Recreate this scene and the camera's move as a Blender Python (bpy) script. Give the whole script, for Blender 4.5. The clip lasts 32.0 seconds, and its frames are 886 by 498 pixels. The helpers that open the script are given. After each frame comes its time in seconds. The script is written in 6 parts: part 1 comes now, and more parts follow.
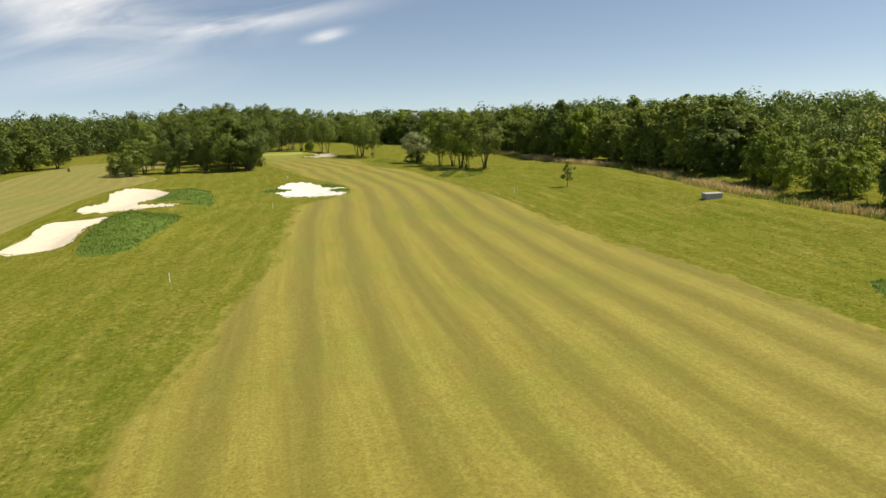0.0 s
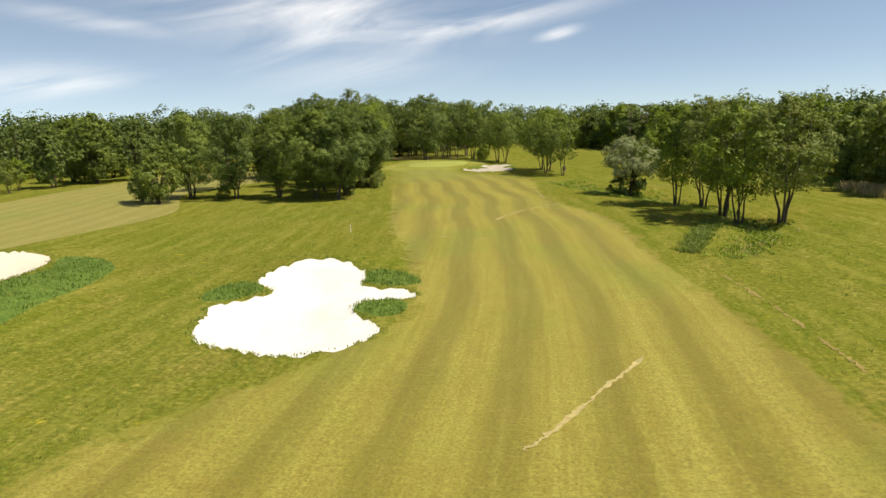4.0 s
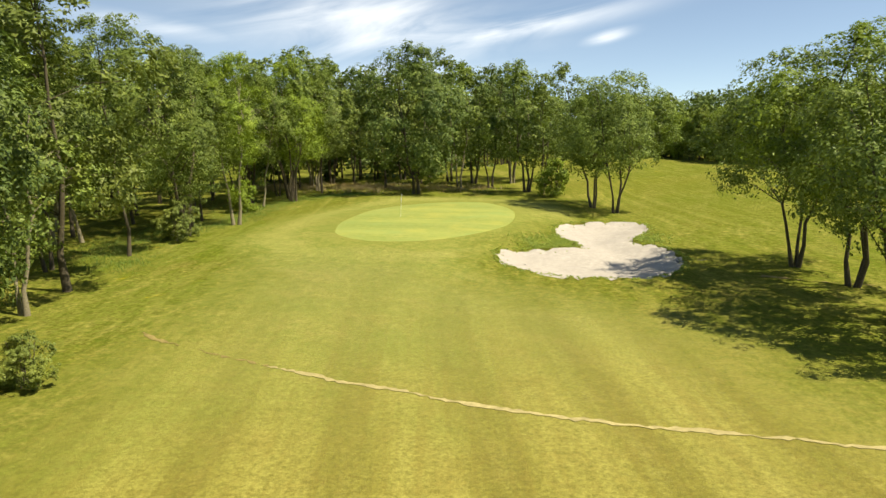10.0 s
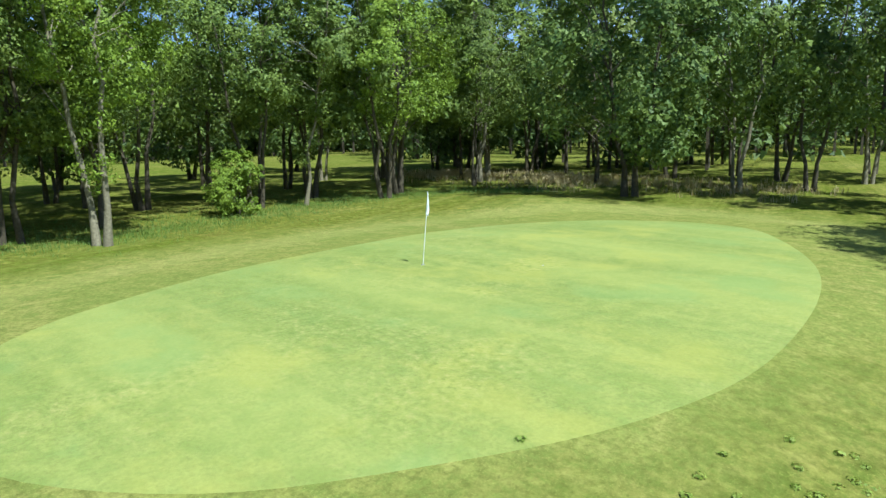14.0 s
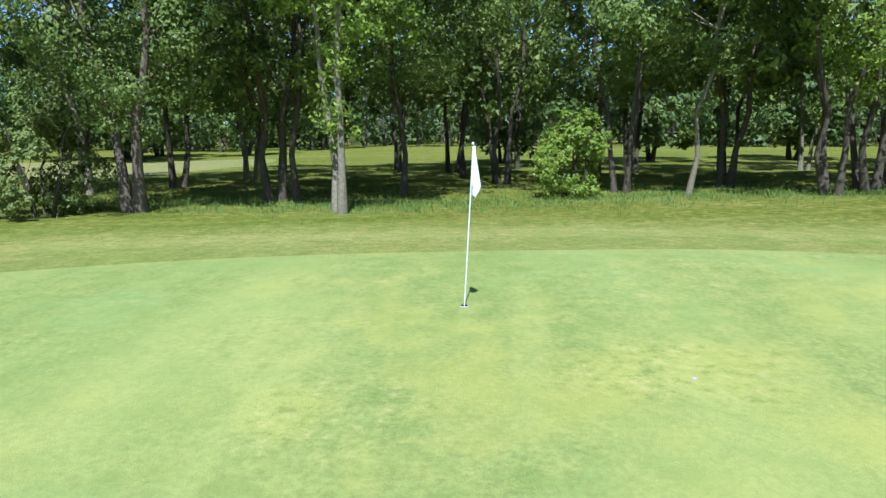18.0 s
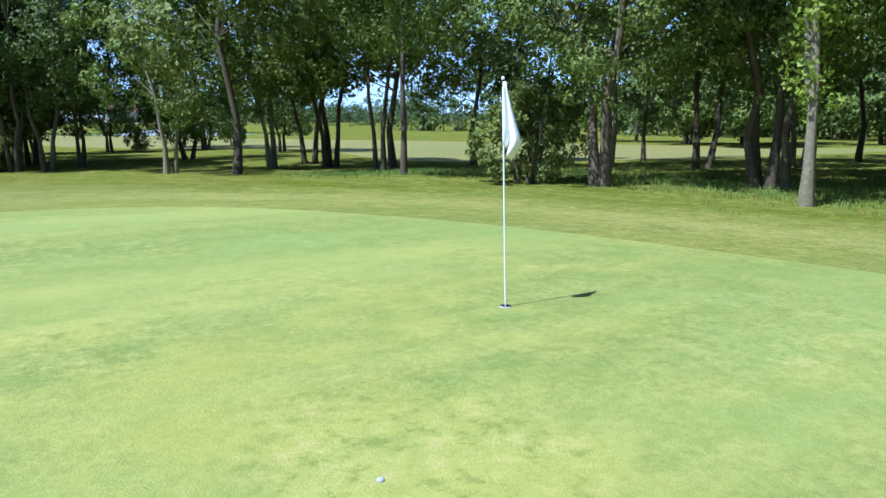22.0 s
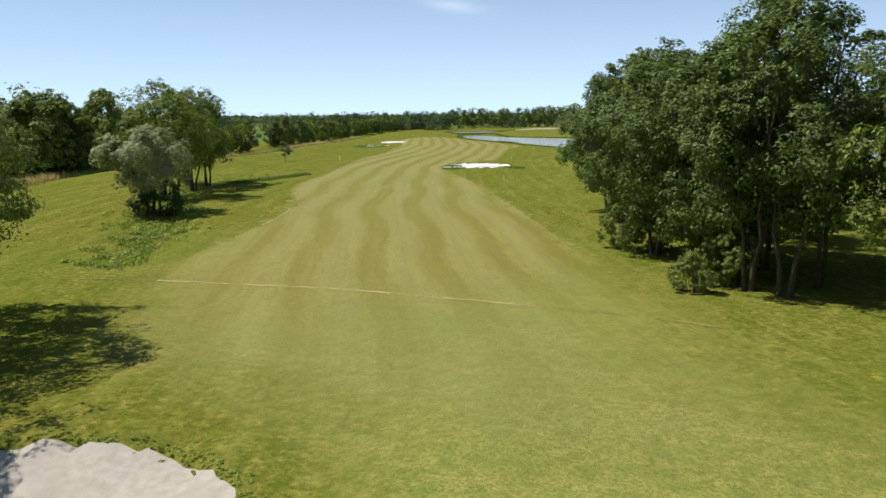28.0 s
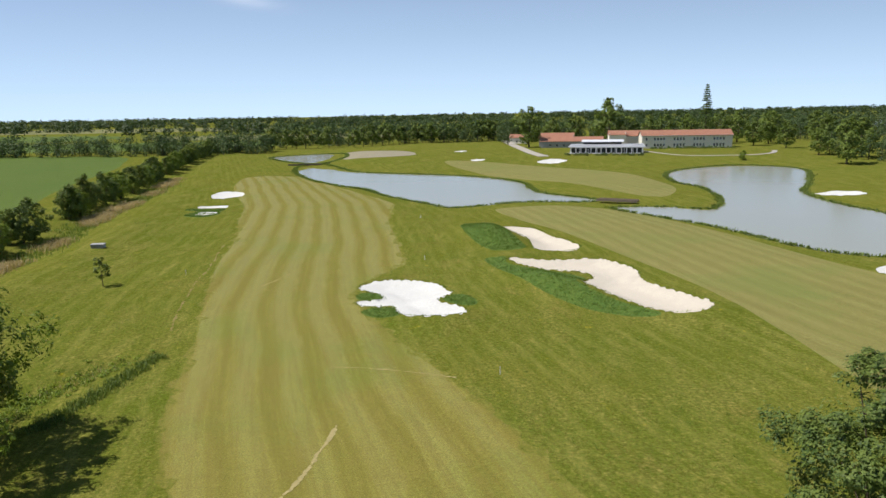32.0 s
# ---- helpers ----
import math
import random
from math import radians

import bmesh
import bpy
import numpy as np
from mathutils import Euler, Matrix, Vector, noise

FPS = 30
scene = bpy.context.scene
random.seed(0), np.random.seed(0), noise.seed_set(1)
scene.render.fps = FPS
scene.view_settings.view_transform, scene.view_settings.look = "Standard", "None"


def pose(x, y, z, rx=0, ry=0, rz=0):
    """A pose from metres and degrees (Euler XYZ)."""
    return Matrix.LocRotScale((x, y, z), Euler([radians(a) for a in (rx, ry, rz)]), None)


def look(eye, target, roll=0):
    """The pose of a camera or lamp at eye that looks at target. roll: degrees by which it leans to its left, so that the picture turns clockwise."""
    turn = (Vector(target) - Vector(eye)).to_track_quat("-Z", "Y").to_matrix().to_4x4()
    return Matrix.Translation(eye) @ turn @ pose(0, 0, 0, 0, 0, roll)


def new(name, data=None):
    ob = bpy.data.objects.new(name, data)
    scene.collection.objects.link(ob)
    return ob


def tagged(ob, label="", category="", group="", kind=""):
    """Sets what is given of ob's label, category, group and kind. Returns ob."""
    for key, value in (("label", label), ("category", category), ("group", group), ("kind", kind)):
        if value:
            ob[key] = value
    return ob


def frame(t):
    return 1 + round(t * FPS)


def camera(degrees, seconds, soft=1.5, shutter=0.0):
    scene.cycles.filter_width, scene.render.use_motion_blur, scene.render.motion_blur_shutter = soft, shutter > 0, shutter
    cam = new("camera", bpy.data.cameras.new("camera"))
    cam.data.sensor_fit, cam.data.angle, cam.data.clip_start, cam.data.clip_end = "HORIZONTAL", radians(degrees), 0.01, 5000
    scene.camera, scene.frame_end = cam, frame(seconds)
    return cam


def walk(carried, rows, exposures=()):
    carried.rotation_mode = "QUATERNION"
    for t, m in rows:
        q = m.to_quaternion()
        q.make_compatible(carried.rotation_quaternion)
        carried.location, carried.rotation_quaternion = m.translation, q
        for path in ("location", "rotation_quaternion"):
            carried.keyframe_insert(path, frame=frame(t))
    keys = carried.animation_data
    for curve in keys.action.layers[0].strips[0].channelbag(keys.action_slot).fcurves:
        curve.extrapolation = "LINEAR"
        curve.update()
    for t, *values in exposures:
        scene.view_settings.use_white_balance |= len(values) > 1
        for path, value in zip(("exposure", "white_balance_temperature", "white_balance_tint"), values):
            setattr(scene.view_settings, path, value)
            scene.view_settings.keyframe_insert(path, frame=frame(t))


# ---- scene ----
cam = camera(64.0, 32.0)

# seconds, x, y, z, yaw to the left of +y, pitch up, roll
PATH = [
    (0, -7.38, 41.63, 12.83, 1.11, -10.59, -1.85),
    (0.5, -5.97, 52.78, 12.70, 3.65, -10.54, -1.88),
    (1, -4.96, 64.07, 12.61, 6.27, -10.48, -1.87),
    (1.5, -4.47, 75.22, 12.57, 8.84, -10.44, -1.81),
    (2, -4.59, 86.24, 12.55, 11.38, -10.41, -1.75),
    (2.5, -5.25, 97.20, 12.43, 13.76, -10.39, -1.70),
    (3, -6.41, 108.48, 12.25, 15.86, -10.33, -1.68),
    (3.5, -8.08, 120.02, 12.06, 17.71, -10.23, -1.66),
    (5.5, -17.87, 163.51, 11.63, 20.09, -10.28, -1.86),
    (6, -21.07, 173.73, 11.59, 19.97, -10.34, -1.73),
    (6.5, -24.18, 183.40, 11.55, 19.93, -10.36, -1.57),
    (7, -27.37, 192.88, 11.48, 19.79, -10.37, -1.46),
    (7.5, -30.39, 202.41, 11.27, 19.78, -10.31, -1.39),
    (8, -33.46, 211.80, 10.99, 19.76, -10.19, -1.41),
    (8.5, -36.63, 221.41, 10.74, 19.84, -10.08, -1.46),
    (9, -39.78, 230.64, 10.38, 20.03, -10.00, -1.49),
    (9.5, -42.73, 239.87, 9.90, 20.74, -9.92, -1.48),
    (10, -45.52, 248.75, 9.25, 22.65, -9.85, -1.38),
    (10.5, -47.87, 257.27, 8.43, 25.08, -9.81, -1.32),
    (11, -49.75, 265.36, 7.69, 27.37, -9.74, -1.29),
    (11.5, -51.47, 272.24, 7.12, 29.81, -9.74, -1.26),
    (12, -52.90, 278.03, 6.63, 32.57, -9.81, -1.25),
    (12.5, -54.25, 283.29, 6.23, 35.99, -9.88, -1.23),
    (13, -55.58, 287.53, 5.83, 39.86, -9.85, -1.20),
    (13.5, -56.79, 291.15, 5.47, 44.45, -9.80, -1.11),
    (15.5, -60.64, 300.95, 4.24, 65.38, -9.74, -0.63),
    (16, -61.56, 302.71, 4.06, 70.98, -9.74, -0.61),
    (16.5, -62.43, 304.41, 3.90, 76.79, -9.75, -0.53),
    (17, -63.37, 305.68, 3.70, 82.25, -9.70, -0.44),
    (17.5, -64.07, 306.91, 3.54, 88.06, -9.68, -0.34),
    (18, -64.86, 307.91, 3.43, 94.74, -9.73, -0.24),
    (18.5, -65.49, 308.76, 3.32, 101.24, -9.77, -0.19),
    (19, -65.97, 309.55, 3.26, 107.54, -9.83, -0.13),
    (19.5, -66.53, 310.27, 3.18, 113.61, -9.89, -0.09),
    (20, -67.21, 310.90, 3.09, 119.71, -9.94, -0.07),
    (20.5, -67.83, 311.48, 3.01, 125.67, -10.02, -0.06),
    (21, -68.51, 311.97, 2.95, 131.75, -10.12, -0.10),
    (21.5, -69.18, 312.44, 2.91, 138.71, -10.22, -0.19),
    (22, -69.88, 312.69, 2.85, 145.84, -10.27, -0.26),
    (22.5, -70.58, 312.89, 2.83, 152.17, -10.29, -0.27),
    (23, -71.19, 313.10, 2.84, 158.45, -10.30, -0.22),
    (23.5, -71.80, 313.25, 2.84, 164.38, -10.33, -0.25),
    (24, -72.40, 313.29, 2.83, 170.26, -10.37, -0.33),
    (24.5, -73.00, 313.28, 2.83, 176.29, -10.40, -0.43),
    (25, -73.61, 313.20, 2.82, 182.66, -10.41, -0.51),
    (25.5, -74.11, 313.09, 2.82, 188.54, -10.41, -0.60),
    (26, -74.49, 312.81, 2.98, 192.29, -10.50, -0.70),
    (26.5, -73.74, 311.96, 4.31, 195.60, -10.62, -0.84),
    (28.5, -65.70, 301.52, 11.16, 197.51, -10.51, -0.61),
    (29, -63.44, 297.17, 13.17, 197.66, -10.64, -0.72),
    (29.5, -60.79, 292.07, 15.14, 197.59, -10.74, -0.80),
    (30, -57.80, 286.70, 17.06, 196.93, -10.79, -0.84),
    (30.5, -54.62, 281.62, 18.89, 194.61, -10.84, -0.88),
    (31, -50.91, 276.61, 20.76, 190.49, -10.88, -0.92),
    (31.5, -46.48, 271.53, 22.75, 185.98, -10.87, -0.99),
    (32, -42.07, 266.51, 24.70, 181.89, -10.89, -1.02),
]


def aim(x, y, z, yaw, pitch, roll):
    a, b = radians(yaw), radians(pitch)
    ahead = Vector((-math.sin(a) * math.cos(b), math.cos(a) * math.cos(b), math.sin(b)))
    eye = Vector((x, y, z))
    return look(eye, eye + ahead, roll)


# seconds, stops, kelvin, tint: the clip's own picture drifts from warm to cool and back
EXPOSURES = [(0, 0.5, 7400, 11), (3.5, 0.6, 7350, 11), (6, 0.8, 7250, 10), (9, 0.88, 7250, 8), (11, 0.98, 7200, 7), (12, 0.84, 6400, 2), (13, 0.88, 5600, -5), (15.5, 1.02, 4900, 15), (22.5, 0.96, 4780, 15),
             (24, 0.75, 4850, 11), (25, 0.58, 6000, 9), (26.5, 0.45, 6800, 10), (28.5, 0.42, 6100, 11), (32, 0.25, 6150, 13)]
walk(cam, [(t, aim(*row)) for t, *row in PATH], EXPOSURES)

# ---- light ----
SUN_WAY = Vector((0.53, 0.033, 0.845)).normalized()   # towards the sun
world = bpy.data.worlds.new("world")
scene.world = world
world.use_nodes = True


def build_sky():
    nt = world.node_tree
    n, l = nt.nodes, nt.links
    bg = n["Background"]

    def calc(op, a, b=0.0, c=0.0):
        q = n.new("ShaderNodeMath")
        q.operation = op
        for k, v in enumerate((a, b, c)):
            if isinstance(v, (int, float)):
                q.inputs[k].default_value = v
            else:
                l.new(v, q.inputs[k])
        return q.outputs[0]

    tc = n.new("ShaderNodeTexCoord")
    sep = n.new("ShaderNodeSeparateXYZ")
    l.new(tc.outputs["Generated"], sep.inputs[0])
    x, y, z = sep.outputs
    # clear air: the low sky keeps the blue of the sky somewhat higher up
    lift = n.new("ShaderNodeCombineXYZ")
    l.new(x, lift.inputs[0])
    l.new(y, lift.inputs[1])
    l.new(calc("MULTIPLY_ADD", calc("MAXIMUM", z, 0.0), 1.9, 0.075), lift.inputs[2])
    unit = n.new("ShaderNodeVectorMath")
    unit.operation = "NORMALIZE"
    l.new(lift.outputs[0], unit.inputs[0])
    sky = n.new("ShaderNodeTexSky")
    sky.sky_type = "NISHITA"
    sky.sun_disc = False
    sky.sun_elevation = math.asin(SUN_WAY.z)
    sky.sun_rotation = math.atan2(SUN_WAY.x, SUN_WAY.y)
    sky.altitude = 50
    sky.air_density, sky.dust_density, sky.ozone_density = 1.0, 0.3, 1.5
    l.new(unit.outputs[0], sky.inputs["Vector"])
    # thin cirrus: bearing to the left of north and height, in radians
    bearing = calc("ARCTAN2", calc("MULTIPLY", x, -1.0), y)
    level = calc("ARCSINE", z)
    comb = n.new("ShaderNodeCombineXYZ")
    l.new(calc("ADD", calc("MULTIPLY", bearing, 5.5), calc("MULTIPLY", level, 9.0)), comb.inputs[0])
    l.new(calc("SUBTRACT", calc("MULTIPLY", level, 20.0), calc("MULTIPLY", bearing, -2.6)), comb.inputs[1])
    no = n.new("ShaderNodeTexNoise")
    no.inputs["Scale"].default_value = 0.95
    no.inputs["Detail"].default_value = 9
    no.inputs["Roughness"].default_value = 0.55
    no.inputs["Distortion"].default_value = 0.7
    l.new(comb.outputs[0], no.inputs["Vector"])
    veil = n.new("ShaderNodeMapRange")
    veil.inputs["From Min"].default_value, veil.inputs["From Max"].default_value = 0.32, 0.66
    l.new(no.outputs["Fac"], veil.inputs["Value"])
    cover = None
    # each field of cirrus: bearing, height, reach along, reach up, slant, strength
    for az, el, wide, tall, slant, most in ((0.50, 0.140, 0.17, 0.045, 0.10, 0.72), (0.29, 0.126, 0.14, 0.014, -0.16, 0.85), (0.168, 0.111, 0.024, 0.006, -0.20, 1.0), (0.47, 0.080, 0.15, 0.035, 0.0, 0.30),
                                            (0.86, 0.062, 0.12, 0.018, 0.0, 0.6), (0.76, 0.132, 0.08, 0.011, 0.12, 0.5), (-2.86, 0.146, 0.04, 0.008, 0.15, 0.35)):
        du = calc("SUBTRACT", bearing, az)
        dv = calc("SUBTRACT", calc("SUBTRACT", level, el), calc("MULTIPLY", du, slant))
        far = calc("ADD", calc("POWER", calc("ABSOLUTE", calc("DIVIDE", du, wide)), 2.0), calc("POWER", calc("ABSOLUTE", calc("DIVIDE", dv, tall)), 2.0))
        one = calc("MULTIPLY", calc("EXPONENT", calc("MULTIPLY", far, -1.0)), most)
        cover = one if cover is None else calc("MAXIMUM", cover, one)
    # pale haze low over the horizon, thicker to the south
    haze = calc("EXPONENT", calc("MULTIPLY", calc("MAXIMUM", level, 0.0), -5.5))
    haze = calc("MULTIPLY", haze, calc("MULTIPLY_ADD", y, -0.33, 0.48))
    air = n.new("ShaderNodeMix")
    air.data_type = "RGBA"
    air.inputs["B"].default_value = (7.2, 9.3, 11.2, 1)
    l.new(haze, air.inputs["Factor"])
    l.new(sky.outputs[0], air.inputs["A"])
    mix = n.new("ShaderNodeMix")
    mix.data_type = "RGBA"
    mix.inputs["B"].default_value = (9.6, 9.9, 10.3, 1)
    l.new(calc("MULTIPLY", veil.outputs["Result"], cover), mix.inputs["Factor"])
    l.new(air.outputs["Result"], mix.inputs["A"])
    l.new(mix.outputs["Result"], bg.inputs["Color"])
    bg.inputs["Strength"].default_value = 0.085


build_sky()
sun = new("sun", bpy.data.lights.new("sun", "SUN"))
sun.data.energy, sun.data.angle, sun.data.color = 4.6, radians(0.5), (1.0, 0.955, 0.87)
sun.matrix_world = look((0, 0, 60), Vector((0, 0, 60)) - SUN_WAY)


# ---- materials ----
def node_material(name):
    m = bpy.data.materials.new(name)
    m.use_nodes = True
    return m, m.node_tree.nodes, m.node_tree.links, m.node_tree.nodes["Principled BSDF"]


def add_noise(n, l, scale, detail=4, rough=0.55, vec=None, stretch=None):
    t = n.new("ShaderNodeTexNoise")
    t.inputs["Scale"].default_value, t.inputs["Detail"].default_value, t.inputs["Roughness"].default_value = scale, detail, rough
    if vec is not None:
        if stretch:
            mp = n.new("ShaderNodeMapping")
            mp.inputs["Scale"].default_value = stretch
            l.new(vec, mp.inputs[0])
            vec = mp.outputs[0]
        l.new(vec, t.inputs["Vector"])
    return t.outputs["Fac"]


def mix_rgb(n, l, fac, a, b, blend="MIX"):
    m = n.new("ShaderNodeMix")
    m.data_type, m.blend_type = "RGBA", blend
    for sock, v in (("Factor", fac), ("A", a), ("B", b)):
        if isinstance(v, (int, float)):
            m.inputs[sock].default_value = v
        elif isinstance(v, tuple):
            m.inputs[sock].default_value = (*v, 1)
        else:
            l.new(v, m.inputs[sock])
    return m.outputs["Result"]


def ramp(n, l, fac, lo, hi):
    r = n.new("ShaderNodeMapRange")
    r.inputs["From Min"].default_value, r.inputs["From Max"].default_value = lo, hi
    l.new(fac, r.inputs["Value"])
    return r.outputs["Result"]


def scaled(n, l, fac, by):
    q = n.new("ShaderNodeMath")
    q.operation = "MULTIPLY"
    q.inputs[1].default_value = by
    l.new(fac, q.inputs[0])
    return q.outputs[0]


def bump(n, l, height, strength, distance, out):
    b = n.new("ShaderNodeBump")
    b.inputs["Strength"].default_value, b.inputs["Distance"].default_value = strength, distance
    l.new(height, b.inputs["Height"])
    l.new(b.outputs[0], out.inputs["Normal"])


def grass_colour(n, l, base, dry, lush, grain=9.0, patch=0.09, streak=None, dry_amount=0.5, weeds=0.0, contrast=1.0):
    """Turf: large dry and lush patches, a middle mottling and fine blades. Gives colour and relief."""
    pos = n.new("ShaderNodeNewGeometry").outputs["Position"]
    big = add_noise(n, l, patch, 5, 0.6, pos)
    mid = add_noise(n, l, patch * 7, 6, 0.66, pos, streak)
    fine = add_noise(n, l, grain, 5, 0.7, pos)
    tiny = add_noise(n, l, grain * 4.3, 3, 0.7, pos)
    c = mix_rgb(n, l, ramp(n, l, big, 0.40, 0.66), base, lush)
    c = mix_rgb(n, l, ramp(n, l, mid, 0.60 - 0.2 * dry_amount, 0.80 - 0.1 * dry_amount), c, dry)
    if weeds:
        w = add_noise(n, l, 0.35, 6, 0.7, pos)
        c = mix_rgb(n, l, ramp(n, l, w, 0.68 - 0.1 * weeds, 0.73), c, (0.40, 0.32, 0.012))
        bare = add_noise(n, l, 0.16, 7, 0.72, pos, (1, 0.6, 1))
        c = mix_rgb(n, l, scaled(n, l, ramp(n, l, bare, 0.55, 0.68), 0.55), c, (0.245, 0.175, 0.050))
        tired = add_noise(n, l, 0.028, 7, 0.7, pos)
        c = mix_rgb(n, l, scaled(n, l, ramp(n, l, tired, 0.48, 0.64), 0.45), c, (0.196, 0.165, 0.024))
    clump = add_noise(n, l, 1.9, 8, 0.74, pos)
    c = mix_rgb(n, l, scaled(n, l, ramp(n, l, clump, 0.52, 0.41), 0.8 * contrast), c, tuple(v * f for v, f in zip(base, (0.55, 0.72, 0.6))))
    c = mix_rgb(n, l, scaled(n, l, ramp(n, l, clump, 0.54, 0.68), 0.6 * contrast), c, tuple(min(1, v * 1.25) for v in dry))
    c = mix_rgb(n, l, scaled(n, l, ramp(n, l, fine, 0.60, 0.32), contrast), c, tuple(v * 0.42 for v in base))
    c = mix_rgb(n, l, scaled(n, l, ramp(n, l, tiny, 0.58, 0.80), contrast), c, tuple(min(1, v * 1.75 + 0.01) for v in base))
    both = n.new("ShaderNodeMath")
    both.operation = "ADD"
    l.new(fine, both.inputs[0])
    l.new(tiny, both.inputs[1])
    return c, both.outputs[0]


def striped_colour(n, l, base, light, brown, period, wave, weak=1.0):
    """Mown turf with mower stripes: the UV map holds metres across and along the fairway."""
    pos = n.new("ShaderNodeNewGeometry").outputs["Position"]
    uv = n.new("ShaderNodeUVMap")
    uv.uv_map = "mown"
    sep = n.new("ShaderNodeSeparateXYZ")
    l.new(uv.outputs[0], sep.inputs[0])

    def math_node(op, a, b=0.0):
        q = n.new("ShaderNodeMath")
        q.operation = op
        for k, v in enumerate((a, b)):
            if isinstance(v, (int, float)):
                q.inputs[k].default_value = v
            else:
                l.new(v, q.inputs[k])
        return q.outputs[0]

    # the mower swayed more towards the green
    swing = math_node("ADD", math_node("MULTIPLY", ramp(n, l, sep.outputs["Y"], 226, 266), 0.45 * wave), 0.28 * wave)
    wob = math_node("MULTIPLY", math_node("SINE", math_node("MULTIPLY", sep.outputs["Y"], 2 * math.pi / 31.0)), swing)
    slow = math_node("MULTIPLY", math_node("SINE", math_node("ADD", math_node("MULTIPLY", sep.outputs["Y"], 2 * math.pi / 73.0), 1.1)), wave * 0.5)
    wob = math_node("ADD", wob, slow)
    edge = math_node("MULTIPLY", math_node("SUBTRACT", add_noise(n, l, 1.0, 6, 0.7, uv.outputs[0], (0.8, 0.16, 1)), 0.5), 1.5)
    u = math_node("ADD", math_node("ADD", sep.outputs["X"], wob), edge)
    s = math_node("SINE", math_node("MULTIPLY", u, 2 * math.pi / period))
    s = ramp(n, l, s, -0.85, 0.85)
    # a second, finer pass of the mower
    thin = math_node("SINE", math_node("MULTIPLY", math_node("ADD", u, math_node("MULTIPLY", edge, 0.6)), 2 * math.pi / (period * 0.31)))
    big = add_noise(n, l, 0.05, 5, 0.6, pos)
    mid = add_noise(n, l, 0.45, 6, 0.65, pos)
    fine = add_noise(n, l, 7.0, 5, 0.7, pos)
    tiny = add_noise(n, l, 30.0, 3, 0.7, pos)
    fade = add_noise(n, l, 0.11, 3, 0.5, pos)
    amount = math_node("MULTIPLY", s, math_node("MULTIPLY", ramp(n, l, fade, 0.12, 0.48), weak))
    c = mix_rgb(n, l, amount, base, light)
    c = mix_rgb(n, l, math_node("MULTIPLY", ramp(n, l, thin, 0.2, 0.9), math_node("MULTIPLY", ramp(n, l, mid, 0.35, 0.65), 0.45)), c, tuple(min(1, v * 1.12) for v in light))
    c = mix_rgb(n, l, math_node("MULTIPLY", ramp(n, l, mid, 0.48, 0.70), 0.7), c, brown)
    c = mix_rgb(n, l, math_node("MULTIPLY", ramp(n, l, big, 0.5, 0.66), 0.6), c, tuple(v * f for v, f in zip(base, (0.78, 1.12, 0.9))))
    # wheel and roller lines along the cut
    roll = add_noise(n, l, 1.0, 5, 0.7, uv.outputs[0], (1.8, 0.05, 1))
    c = mix_rgb(n, l, math_node("MULTIPLY", ramp(n, l, roll, 0.52, 0.40), 0.42), c, tuple(v * f for v, f in zip(brown, (0.86, 0.82, 0.75))))
    c = mix_rgb(n, l, math_node("MULTIPLY", ramp(n, l, roll, 0.54, 0.68), 0.35), c, tuple(min(1, v * 1.1) for v in light))
    # short scratches left across the cut, and clippings
    scr = add_noise(n, l, 1.0, 5, 0.7, uv.outputs[0], (0.8, 3.4, 1))
    c = mix_rgb(n, l, math_node("MULTIPLY", ramp(n, l, scr, 0.54, 0.66), 0.36), c, tuple(v * f for v, f in zip(brown, (0.80, 0.76, 0.7))))
    c = mix_rgb(n, l, math_node("MULTIPLY", ramp(n, l, scr, 0.46, 0.34), 0.28), c, tuple(min(1, v * 1.2) for v in light))
    clod = add_noise(n, l, 4.2, 8, 0.76, pos)
    c = mix_rgb(n, l, math_node("MULTIPLY", ramp(n, l, clod, 0.555, 0.64), math_node("SUBTRACT", 0.85, math_node("MULTIPLY", s, 0.45))), c, tuple(v * f for v, f in zip(brown, (0.64, 0.58, 0.5))))
    c = mix_rgb(n, l, ramp(n, l, fine, 0.60, 0.28), c, tuple(v * 0.56 for v in base))
    c = mix_rgb(n, l, ramp(n, l, tiny, 0.58, 0.82), c, tuple(min(1, v * 1.55) for v in light))
    return c, s, ramp(n, l, math_node("ADD", sep.outputs["Y"], math_node("MULTIPLY", big, 18.0)), 326, 360)


def finish_turf(n, l, out, c, relief, strength):
    l.new(c, out.inputs["Base Color"])
    out.inputs["Roughness"].default_value = 0.92
    out.inputs["Specular IOR Level"].default_value = 0.12
    bump(n, l, relief, strength, 0.06, out)


def grass_material(name, *colours, contrast=1.0):
    m, n, l, out = node_material(name)
    c, relief = grass_colour(n, l, *colours, contrast=contrast)
    finish_turf(n, l, out, c, relief, 0.6 * contrast)
    return m


def striped_material(name, *colours):
    m, n, l, out = node_material(name)
    c, _, _ = striped_colour(n, l, *colours)
    finish_turf(n, l, out, c, add_noise(n, l, 7.0, 5, 0.7, n.new("ShaderNodeNewGeometry").outputs["Position"]), 0.4)
    return m


